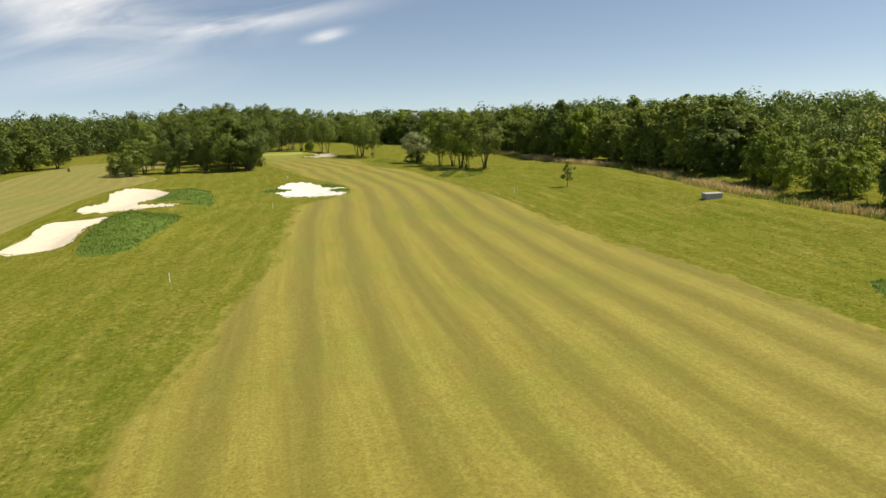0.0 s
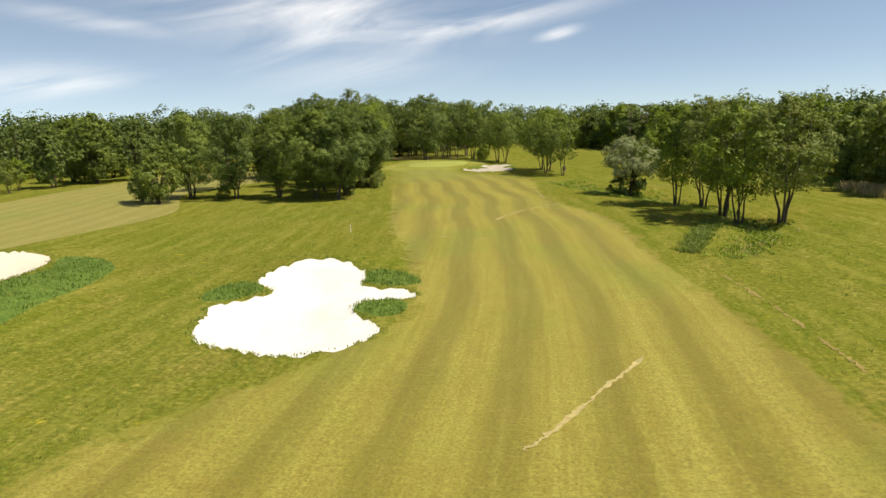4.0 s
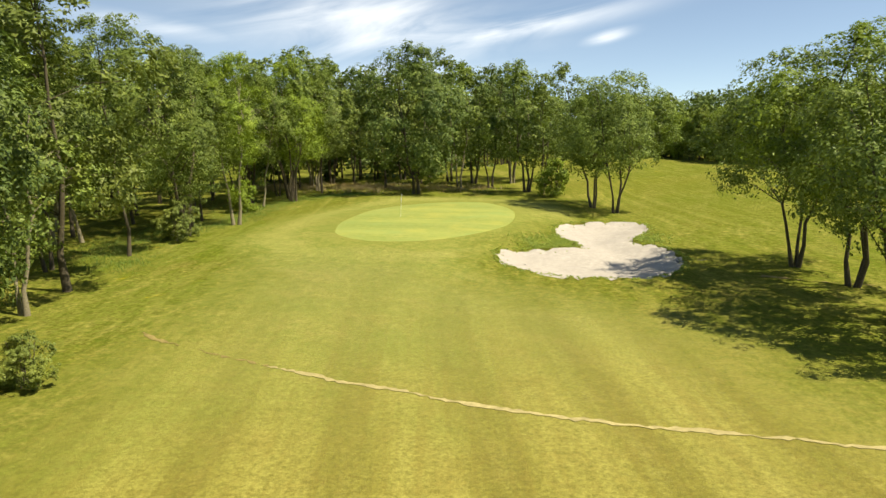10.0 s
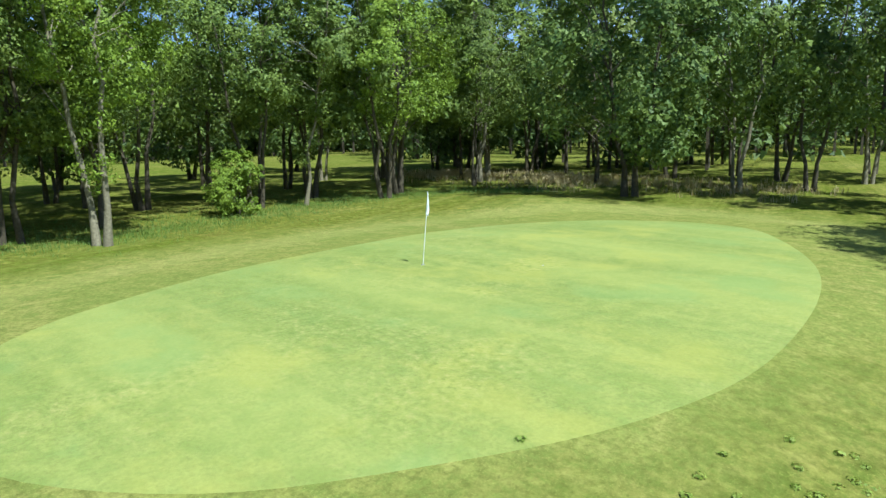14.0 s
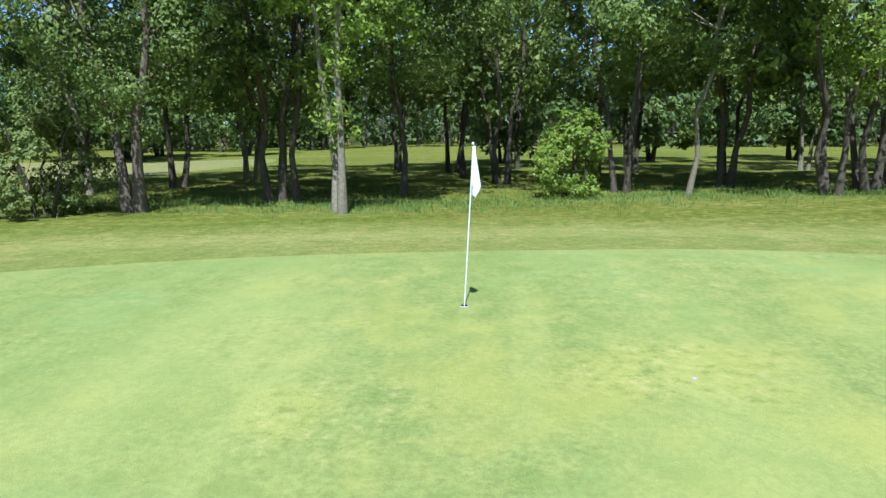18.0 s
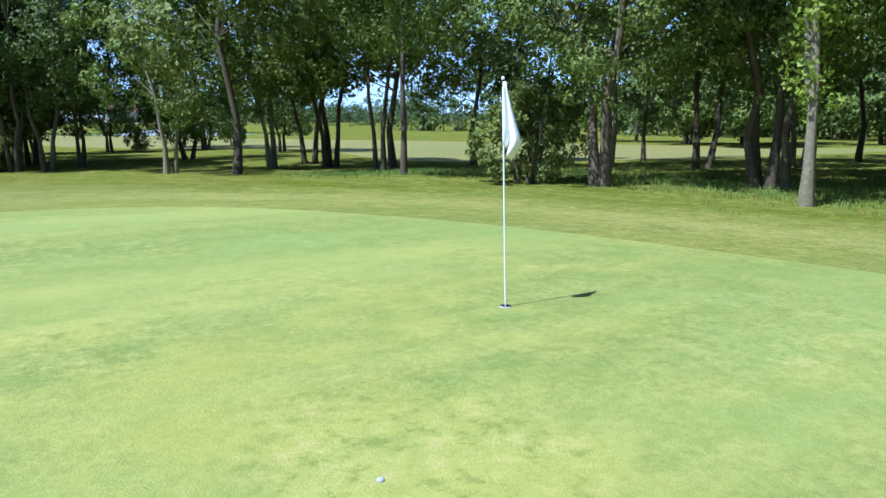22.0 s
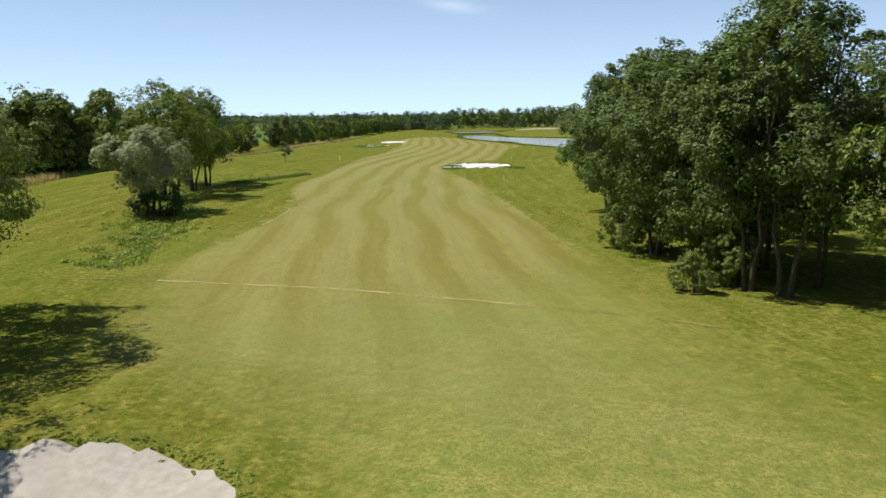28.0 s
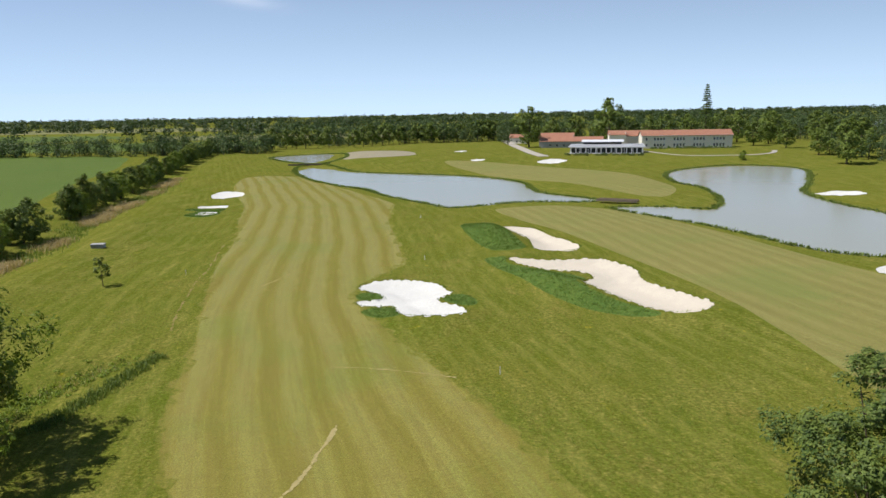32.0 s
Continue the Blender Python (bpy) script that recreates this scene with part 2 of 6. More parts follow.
def putting_material():
    """Close-mown turf with narrow cutting bands that run east and west, and thin straw-coloured spots."""
    m, n, l, out = node_material("putting_turf")
    pos = n.new("ShaderNodeNewGeometry").outputs["Position"]
    c, relief = grass_colour(n, l, (0.252, 0.274, 0.062), (0.288, 0.284, 0.066), (0.214, 0.254, 0.058), 14.0, 0.07, (0.3, 1, 1), 0.25, 0.0, 0.58)
    mottle = add_noise(n, l, 1.7, 9, 0.74, pos)
    c = mix_rgb(n, l, scaled(n, l, ramp(n, l, mottle, 0.50, 0.36), 0.55), c, (0.158, 0.196, 0.034))
    band = add_noise(n, l, 1.0, 5, 0.62, pos, (0.16, 1.5, 1))
    c = mix_rgb(n, l, scaled(n, l, ramp(n, l, band, 0.52, 0.72), 0.32), c, (0.325, 0.335, 0.085))
    c = mix_rgb(n, l, scaled(n, l, ramp(n, l, band, 0.48, 0.30), 0.28), c, (0.168, 0.216, 0.040))
    wide = add_noise(n, l, 1.0, 3, 0.5, pos, (0.07, 0.33, 1))
    c = mix_rgb(n, l, scaled(n, l, ramp(n, l, wide, 0.42, 0.64), 0.4), c, (0.318, 0.330, 0.080))
    cool = add_noise(n, l, 0.42, 5, 0.6, pos, (0.7, 1, 1))
    c = mix_rgb(n, l, scaled(n, l, ramp(n, l, cool, 0.54, 0.66), 0.45), c, (0.190, 0.262, 0.070))
    c = mix_rgb(n, l, scaled(n, l, ramp(n, l, cool, 0.46, 0.34), 0.40), c, (0.345, 0.320, 0.062))
    where = add_noise(n, l, 0.22, 4, 0.6, pos)
    spots = add_noise(n, l, 5.5, 8, 0.76, pos)
    # two trodden places where the sward has thinned
    worn = ramp(n, l, where, 0.50, 0.66)
    for x, y, reach in ((-71.8, 309.6, 1.9), (-70.4, 306.6, 1.7)):
        far = n.new("ShaderNodeVectorMath")
        far.operation = "DISTANCE"
        far.inputs[1].default_value = (x, y, 1.06)
        l.new(pos, far.inputs[0])
        ragged = n.new("ShaderNodeMath")
        ragged.operation = "MULTIPLY_ADD"
        ragged.inputs[1].default_value = 2.4
        l.new(add_noise(n, l, 0.9, 5, 0.65, pos), ragged.inputs[0])
        l.new(far.outputs["Value"], ragged.inputs[2])
        most = n.new("ShaderNodeMath")
        most.operation = "MAXIMUM"
        l.new(worn, most.inputs[0])
        l.new(ramp(n, l, ragged.outputs[0], reach + 0.9, reach), most.inputs[1])
        worn = most.outputs[0]
    for lo, hi, amount, tone in ((0.52, 0.63, 0.60, (0.385, 0.335, 0.110)), (0.47, 0.40, 0.55, (0.130, 0.160, 0.030))):
        q = n.new("ShaderNodeMath")
        q.operation = "MULTIPLY"
        l.new(worn, q.inputs[0])
        l.new(ramp(n, l, spots, lo, hi), q.inputs[1])
        c = mix_rgb(n, l, scaled(n, l, q.outputs[0], amount), c, tone)
    finish_turf(n, l, out, c, relief, 0.32)
    return m


def course_material():
    """Rough, fairway and apron in one turf that passes from one cut to the next within a metre or two.
    The attributes hold metres inside the edge of the fairway and of the apron."""
    m, n, l, out = node_material("course_turf")
    pos = n.new("ShaderNodeNewGeometry").outputs["Position"]
    rough, relief = grass_colour(n, l, (0.160, 0.166, 0.025), (0.282, 0.246, 0.060), (0.112, 0.144, 0.014), 4.0, 0.045, (1, 0.3, 1), 0.65, 0.5)
    turf, lie, apron = striped_colour(n, l, (0.206, 0.184, 0.030), (0.304, 0.276, 0.062), (0.226, 0.178, 0.036), 4.4, 0.68, 0.66)
    mown, _ = grass_colour(n, l, (0.232, 0.236, 0.050), (0.318, 0.282, 0.080), (0.186, 0.216, 0.044), 9.0, 0.08, (0.3, 1, 1), 0.6, 0.0, 0.95)
    turf = mix_rgb(n, l, apron, turf, mown)

    def edge(name, wide, wander):
        a = n.new("ShaderNodeAttribute")
        a.attribute_name = name
        w = n.new("ShaderNodeMath")
        w.operation = "MULTIPLY_ADD"
        w.inputs[1].default_value = wander
        l.new(add_noise(n, l, 0.7, 6, 0.7, pos), w.inputs[0])
        l.new(a.outputs["Fac"], w.inputs[2])
        return ramp(n, l, w.outputs[0], 0.5 * wander - wide, 0.5 * wander + wide)

    # faint passes of the tractor mower in the rough
    uv = n.new("ShaderNodeUVMap")
    uv.uv_map = "mown"
    sep = n.new("ShaderNodeSeparateXYZ")
    l.new(uv.outputs[0], sep.inputs[0])
    wob = n.new("ShaderNodeMath")
    wob.operation = "MULTIPLY_ADD"
    wob.inputs[1].default_value = 2.2
    l.new(add_noise(n, l, 0.3, 5, 0.65, pos), wob.inputs[0])
    l.new(sep.outputs["X"], wob.inputs[2])
    sway = n.new("ShaderNodeMath")
    sway.operation = "SINE"
    l.new(scaled(n, l, wob.outputs[0], 2 * math.pi / 2.6), sway.inputs[0])
    passes = n.new("ShaderNodeMath")
    passes.operation = "MULTIPLY"
    l.new(ramp(n, l, sway.outputs[0], 0.1, 0.9), passes.inputs[0])
    l.new(ramp(n, l, add_noise(n, l, 0.09, 4, 0.6, pos), 0.42, 0.60), passes.inputs[1])
    rough = mix_rgb(n, l, scaled(n, l, passes.outputs[0], 0.22), rough, (0.258, 0.234, 0.054))
    swath = add_noise(n, l, 1.0, 6, 0.66, uv.outputs[0], (0.62, 0.075, 1))
    rough = mix_rgb(n, l, scaled(n, l, ramp(n, l, swath, 0.50, 0.74), 0.30), rough, (0.258, 0.234, 0.056))
    rough = mix_rgb(n, l, scaled(n, l, ramp(n, l, swath, 0.50, 0.28), 0.22), rough, (0.090, 0.114, 0.010))
    rake = add_noise(n, l, 1.0, 5, 0.7, uv.outputs[0], (2.6, 0.35, 1))
    rough = mix_rgb(n, l, scaled(n, l, ramp(n, l, rake, 0.52, 0.40), 0.35), rough, (0.070, 0.092, 0.008))
    # rings mown round the putting green
    ring = n.new("ShaderNodeAttribute")
    ring.attribute_name = "green_depth"
    out_by = n.new("ShaderNodeMath")
    out_by.operation = "MULTIPLY_ADD"
    out_by.inputs[1].default_value = 1.2
    l.new(add_noise(n, l, 0.6, 4, 0.6, pos), out_by.inputs[0])
    l.new(ring.outputs["Fac"], out_by.inputs[2])
    mown = mix_rgb(n, l, scaled(n, l, ramp(n, l, out_by.outputs[0], -2.4, -1.2), 0.25), mown, (0.192, 0.196, 0.042))
    band = n.new("ShaderNodeMath")
    band.operation = "MULTIPLY"
    l.new(ramp(n, l, out_by.outputs[0], -5.2, -4.2), band.inputs[0])
    l.new(ramp(n, l, out_by.outputs[0], -2.0, -2.8), band.inputs[1])
    mown = mix_rgb(n, l, scaled(n, l, band.outputs[0], 0.24), mown, (0.305, 0.284, 0.080))
    c = mix_rgb(n, l, edge("apron_depth", 1.2, 3.0), rough, mown)
    # the cut edge is crisp along the fairway and feathers out towards the green
    near_green = ramp(n, l, sep.outputs["Y"], 290, 332)
    mown_short = n.new("ShaderNodeMix")
    l.new(near_green, mown_short.inputs["Factor"])
    l.new(edge("fairway_depth", 0.12, 0.8), mown_short.inputs["A"])
    l.new(edge("fairway_depth", 2.6, 4.5), mown_short.inputs["B"])
    mown_short = mown_short.outputs["Result"]
    c = mix_rgb(n, l, mown_short, c, turf)
    finish_turf(n, l, out, c, relief, 0.55)
    # blades laid over by the mower, towards and away from the tee in turn, with a soft sheen
    lay = n.new("ShaderNodeMath")
    lay.operation = "SUBTRACT"
    l.new(lie, lay.inputs[0])
    lay.inputs[1].default_value = 0.5
    amount = n.new("ShaderNodeMath")
    amount.operation = "MULTIPLY"
    l.new(lay.outputs[0], amount.inputs[0])
    striped = n.new("ShaderNodeMath")
    striped.operation = "MULTIPLY"
    l.new(mown_short, striped.inputs[0])
    l.new(ramp(n, l, apron, 0.75, 0.0), striped.inputs[1])
    l.new(striped.outputs[0], amount.inputs[1])
    slope = n.new("ShaderNodeVectorMath")
    slope.operation = "SCALE"
    slope.inputs[0].default_value = (0.16, -0.62, 0.0)
    l.new(amount.outputs[0], slope.inputs["Scale"])
    tilt = n.new("ShaderNodeVectorMath")
    tilt.operation = "ADD"
    l.new(out.inputs["Normal"].links[0].from_socket, tilt.inputs[0])
    l.new(slope.outputs[0], tilt.inputs[1])
    unit = n.new("ShaderNodeVectorMath")
    unit.operation = "NORMALIZE"
    l.new(tilt.outputs[0], unit.inputs[0])
    l.new(unit.outputs[0], out.inputs["Normal"])
    l.new(scaled(n, l, mown_short, 0.13), out.inputs["Specular IOR Level"])
    out.inputs["Specular Tint"].default_value = (1.0, 0.95, 0.62, 1)
    gloss = n.new("ShaderNodeMapRange")
    gloss.inputs["To Min"].default_value, gloss.inputs["To Max"].default_value = 0.92, 0.60
    l.new(mown_short, gloss.inputs["Value"])
    l.new(gloss.outputs[0], out.inputs["Roughness"])
    return m


def leaf_material(name, base, light, vary=0.5):
    m, n, l, out = node_material(name)
    geo = n.new("ShaderNodeNewGeometry")
    info = n.new("ShaderNodeObjectInfo")
    c = mix_rgb(n, l, geo.outputs["Random Per Island"], base, light)
    blot = add_noise(n, l, 0.55, 3, 0.6, geo.outputs["Position"])
    c = mix_rgb(n, l, scaled(n, l, ramp(n, l, blot, 0.45, 0.75), 0.6), c, tuple(v * f for v, f in zip(light, (1.2, 1.1, 0.8))))
    hue = n.new("ShaderNodeHueSaturation")
    span = n.new("ShaderNodeMapRange")
    span.inputs["To Min"].default_value, span.inputs["To Max"].default_value = 1 - 0.25 * vary, 1 + 0.3 * vary
    l.new(info.outputs["Random"], span.inputs["Value"])
    l.new(span.outputs[0], hue.inputs["Value"])
    l.new(c, hue.inputs["Color"])
    c = hue.outputs[0]
    l.new(c, out.inputs["Base Color"])
    out.inputs["Roughness"].default_value = 0.55
    out.inputs["Specular IOR Level"].default_value = 0.20
    tr = n.new("ShaderNodeBsdfTranslucent")
    warm = mix_rgb(n, l, 0.5, c, (base[0] * 2.2, base[1] * 1.9, base[2] * 0.7))
    l.new(warm, tr.inputs["Color"])
    mx = n.new("ShaderNodeMixShader")
    mx.inputs[0].default_value = 0.30
    l.new(out.outputs[0], mx.inputs[1])
    l.new(tr.outputs[0], mx.inputs[2])
    l.new(mx.outputs[0], n["Material Output"].inputs["Surface"])
    return m


def plain_material(name, base, rough=0.8, metal=0.0, grain=8.0, amount=0.35, relief=0.2, spec=0.3):
    m, n, l, out = node_material(name)
    tc = n.new("ShaderNodeTexCoord")
    a = add_noise(n, l, grain, 5, 0.65, tc.outputs["Object"])
    b = add_noise(n, l, grain * 0.13, 4, 0.6, tc.outputs["Object"])
    c = mix_rgb(n, l, ramp(n, l, a, 0.3, 0.7), tuple(v * (1 - amount) for v in base), tuple(min(1, v * (1 + 0.35 * amount)) for v in base))
    c = mix_rgb(n, l, ramp(n, l, b, 0.45, 0.75), c, tuple(v * (1 - 0.6 * amount) for v in base))
    l.new(c, out.inputs["Base Color"])
    out.inputs["Roughness"].default_value, out.inputs["Metallic"].default_value = rough, metal
    out.inputs["Specular IOR Level"].default_value = spec
    bump(n, l, a, relief, 0.02, out)
    return m


COURSE = course_material()
TURF_2 = striped_material("second_fairway_turf", (0.192, 0.184, 0.046), (0.268, 0.248, 0.075), (0.232, 0.192, 0.060), 3.6, 0.5, 0.8)
PUTTING = putting_material()
TALL = grass_material("tall_grass", (0.108, 0.165, 0.026), (0.155, 0.180, 0.030), (0.088, 0.150, 0.024), 4.0, 0.12, None, 0.2)
FIELD = grass_material("crop_field", (0.112, 0.156, 0.022), (0.150, 0.180, 0.036), (0.092, 0.144, 0.020), 2.5, 0.015, None, 0.2)
MUD = plain_material("dried_mud", (0.305, 0.265, 0.165), 0.85, 0, 0.9, 0.4, 0.3, 0.2)
STUBBLE = grass_material("stubble_field", (0.230, 0.215, 0.085), (0.300, 0.260, 0.120), (0.190, 0.195, 0.065), 2.0, 0.012, None, 0.3)
SAND = plain_material("bunker_sand", (0.620, 0.600, 0.540), 0.95, 0, 4.0, 0.16, 0.5, 0.1)
SAND_PALE = plain_material("cream_bunker_sand", (0.375, 0.335, 0.270), 0.95, 0, 3.0, 0.22, 0.6, 0.1)
SAND_TAN = plain_material("tan_bunker_sand", (0.590, 0.520, 0.405), 0.95, 0, 5.0, 0.18, 0.5, 0.1)
SCAR = plain_material("bare_earth_line", (0.38, 0.315, 0.130), 0.95, 0, 3.0, 0.4, 0.3, 0.1)
SCAR_BROWN = plain_material("bare_brown_earth", (0.25, 0.195, 0.062), 0.95, 0, 3.0, 0.45, 0.3, 0.1)
BARK = plain_material("grey_brown_bark", (0.108, 0.088, 0.052), 0.9, 0, 14.0, 0.5, 0.8, 0.2)
BARK_BROWN = plain_material("brown_bark", (0.165, 0.130, 0.080), 0.9, 0, 12.0, 0.5, 0.8, 0.2)
BARK_PALE = plain_material("pale_bark", (0.27, 0.232, 0.140), 0.9, 0, 12.0, 0.5, 0.8, 0.2)
LEAF_ASH = leaf_material("ash_leaf", (0.062, 0.100, 0.017), (0.228, 0.290, 0.054))
LEAF_DARK = leaf_material("dark_leaf", (0.040, 0.074, 0.016), (0.162, 0.214, 0.044))
LEAF_YOUNG = leaf_material("young_leaf", (0.094, 0.144, 0.012), (0.243, 0.321, 0.035))
LEAF_HEDGE = leaf_material("hedgerow_leaf", (0.072, 0.108, 0.016), (0.250, 0.300, 0.052), 0.9)
LEAF_SILVER = leaf_material("silver_leaf", (0.172, 0.206, 0.080), (0.340, 0.380, 0.190))
LEAF_WILLOW = leaf_material("grey_green_leaf", (0.082, 0.116, 0.020), (0.215, 0.255, 0.054))
LEAF_FAR = leaf_material("far_leaf", (0.050, 0.084, 0.018), (0.152, 0.202, 0.046), 0.9)
BLADE = leaf_material("grass_blade", (0.100, 0.165, 0.022), (0.190, 0.235, 0.045))
BLADE_DRY = leaf_material("dry_blade", (0.330, 0.265, 0.125), (0.480, 0.395, 0.205))
LEAF_WEED = leaf_material("weed_leaf", (0.150, 0.215, 0.030), (0.300, 0.360, 0.062))
LEAF_PLAIN = leaf_material("plain_wood_leaf", (0.034, 0.060, 0.020), (0.096, 0.134, 0.044), 0.9)
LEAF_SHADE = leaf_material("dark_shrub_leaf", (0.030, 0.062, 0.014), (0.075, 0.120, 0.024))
BLADE_TALL = leaf_material("lush_blade", (0.095, 0.170, 0.028), (0.170, 0.235, 0.045))


# ---- building helpers ----
def mesh_from(name, verts, faces, material, smooth=False):
    me = bpy.data.meshes.new(name)
    me.from_pydata(verts if isinstance(verts, list) else np.asarray(verts).tolist(), [], faces if isinstance(faces, list) else np.asarray(faces).tolist())
    me.materials.append(material)
    if smooth:
        me.polygons.foreach_set("use_smooth", [True] * len(me.polygons))
    me.update()
    return me


def part(name, bm, material, parent, label=""):
    me = bpy.data.meshes.new(name)
    bm.to_mesh(me)
    bm.free()
    me.materials.append(material)
    ob = new(name, me)
    ob.parent = parent
    return tagged(ob, label)


def part_mesh(name, me, parent, label=""):
    ob = new(name, me)
    ob.parent = parent
    return tagged(ob, label)


def thing(name, label, category, x=0, y=0, z=0, turn=0, group=""):
    ob = new(name)
    ob.matrix_world = pose(x, y, z, 0, 0, turn)
    return tagged(ob, label, category, group)


def box_bm(cx, cy, cz, sx, sy, sz, bevel=0.0, bm=None):
    bm = bm or bmesh.new()
    made = bmesh.ops.create_cube(bm, size=1)["verts"]
    for v in made:
        v.co = Vector((cx + v.co.x * sx, cy + v.co.y * sy, cz + v.co.z * sz))
    if bevel:
        edges = list({e for v in made for e in v.link_edges})
        bmesh.ops.bevel(bm, geom=edges, offset=bevel, segments=2, affect="EDGES")
    return bm


def smooth_outline(points, step, closed=True):
    """A rounded line through the points, with places about a step apart."""
    p = np.array(points, float)
    k = len(p)
    out = []
    for i in range(k if closed else k - 1):
        if closed:
            a, b, c, d = p[i - 1], p[i], p[(i + 1) % k], p[(i + 2) % k]
        else:
            a, b, c, d = p[max(i - 1, 0)], p[i], p[i + 1], p[min(i + 2, k - 1)]
        m = max(1, int(np.hypot(*(c - b)) / step))
        for s in range(m):
            t = s / m
            out.append(0.5 * (2 * b + (c - a) * t + (2 * a - 5 * b + 4 * c - d) * t * t + (3 * b - a - 3 * c + d) * t ** 3))
    if not closed:
        out.append(p[-1])
    return np.array(out)


def inside(poly, pts):
    x, y = pts[:, 0], pts[:, 1]
    hit = np.zeros(len(pts), bool)
    near = (x > poly[:, 0].min()) & (x < poly[:, 0].max()) & (y > poly[:, 1].min()) & (y < poly[:, 1].max())
    if not near.any():
        return hit
    xs, ys = x[near], y[near]
    r = np.zeros(len(xs), bool)
    for (ax, ay), (bx, by) in zip(poly, np.roll(poly, -1, 0)):
        if ay != by:
            r ^= ((ay > ys) != (by > ys)) & (xs < (bx - ax) * (ys - ay) / (by - ay) + ax)
    hit[near] = r
    return hit


def line_distance(line, pts, closed=True, reach=40.0):
    """Distance of each place to a line, cut off at reach."""
    d = np.full(len(pts), reach)
    lo, hi = line.min(0) - reach, line.max(0) + reach
    near = ((pts > lo) & (pts < hi)).all(1)
    if not near.any():
        return d
    q = pts[near]
    best = np.full(len(q), reach)
    ends = np.roll(line, -1, 0) if closed else line[1:]
    for a, b in zip(line, ends):
        ab = b - a
        t = np.clip(((q - a) @ ab) / max(ab @ ab, 1e-9), 0, 1)
        best = np.minimum(best, np.hypot(*(q - a - t[:, None] * ab).T))
    d[near] = best
    return d


def smoothstep(lo, hi, v):
    t = np.clip((v - lo) / (hi - lo), 0, 1)
    return t * t * (3 - 2 * t)


# ---- plan ----
FAIRWAY = smooth_outline([(2.1, 18.7), (-12.1, 46.7), (-21.4, 66.9), (-22.9, 83.5), (-24.1, 102.8), (-27.4, 122.9), (-29.9, 138.4), (-31.1, 151.6), (-27.2, 163.4), (-26.7, 173.0), (-32.3, 187.0), (-40.0, 202.4),
                          (-45.5, 214.3), (-50.7, 227.0), (-57.3, 242.6), (-61.3, 252.9), (-65.8, 263.9), (-69.3, 274.3), (-72.3, 282.6), (-73.9, 288.0), (-67.9, 290.2), (-60.8, 287.8), (-54.8, 284.8), (-48.4, 281.6),
                          (-43.2, 275.2), (-39.5, 270.1), (-36.5, 263.6), (-34.2, 252.8), (-31.3, 242.4), (-26.2, 230.4), (-20.1, 220.2), (-15.6, 208.5), (-12.8, 195.3), (-9.1, 183.1), (-5.9, 172.3), (-2.5, 160.3),
                          (0.8, 146.3), (3.7, 130.9), (7.6, 114.8), (12.1, 100.9), (14.9, 88.9), (19.1, 73.1), (26.8, 53.4), (38.2, 23.7), (44.2, -0.8), (46.9, -21.7), (37.7, -27.8), (24.8, -25.3), (13.1, -4.3)], 1.5)
MID_LINE = smooth_outline([(36.4, -40.3), (4.7, 50.9), (-9.3, 106.0), (-19.0, 165.0), (-33.0, 216.5), (-49.2, 257.9), (-70.2, 306.2)], 2.0, False)
SECOND = smooth_outline([(-51.0, 82.7), (-77.1, 81.2), (-92.2, 112.7), (-98.9, 136.4), (-102.6, 159.6), (-114, 195), (-131.6, 250.5), (-134.4, 283.6), (-110.6, 286.6), (-96.5, 270.3), (-98.5, 242.4), (-80.2, 214.9), (-77.2, 189.0), (-75.3, 169.0),
                         (-69.5, 146.5), (-61.9, 120.2), (-54.3, 102.6)], 2.5)
SECOND_LINE = smooth_outline([(-66.5, 67.9), (-80.2, 136.8), (-88.1, 185.5), (-107.1, 235.7), (-121.5, 287.9)], 4.0, False)
THIRD = smooth_outline([(-33.1, -81.9), (-74.1, -54.9), (-102.2, -21.9), (-110.8, 23.9), (-104.1, 53.8), (-94.5, 60.9), (-78.4, 21.0), (-50.2, -21.6)], 3.0)
THIRD_LINE = smooth_outline([(-30.7, -79.9), (-67.8, -32.8), (-90.1, 15.1), (-101.3, 63.3)], 4.0, False)
GREEN = smooth_outline([(-72.9, 295.6), (-75.0, 297.3), (-76.5, 299.8), (-77.8, 302.6), (-78.6, 305.3), (-79.4, 308.6), (-80.4, 313.8), (-79.2, 319.2), (-75.3, 322.6), (-71.7, 322.5), (-68.8, 319.4),
                        (-66.0, 315.2), (-64.2, 310.8), (-63.1, 305.8), (-63.3, 302.2), (-64.3, 299.3), (-65.6, 297.0), (-67.8, 295.3), (-70.5, 294.8)], 0.5)
COLLAR = smooth_outline([(-83.6, 296.5), (-85.8, 305.1), (-86.5, 315.1), (-84.6, 324.8), (-75.9, 329.3), (-67.8, 327.3), (-61.4, 320.5), (-60.5, 312.9), (-61.7, 304.8), (-62.5, 298.8), (-62.2, 293.0), (-60.9, 287.4), (-67.3, 285.9),
                         (-74.6, 287.3), (-79.6, 291.4)], 1.0)
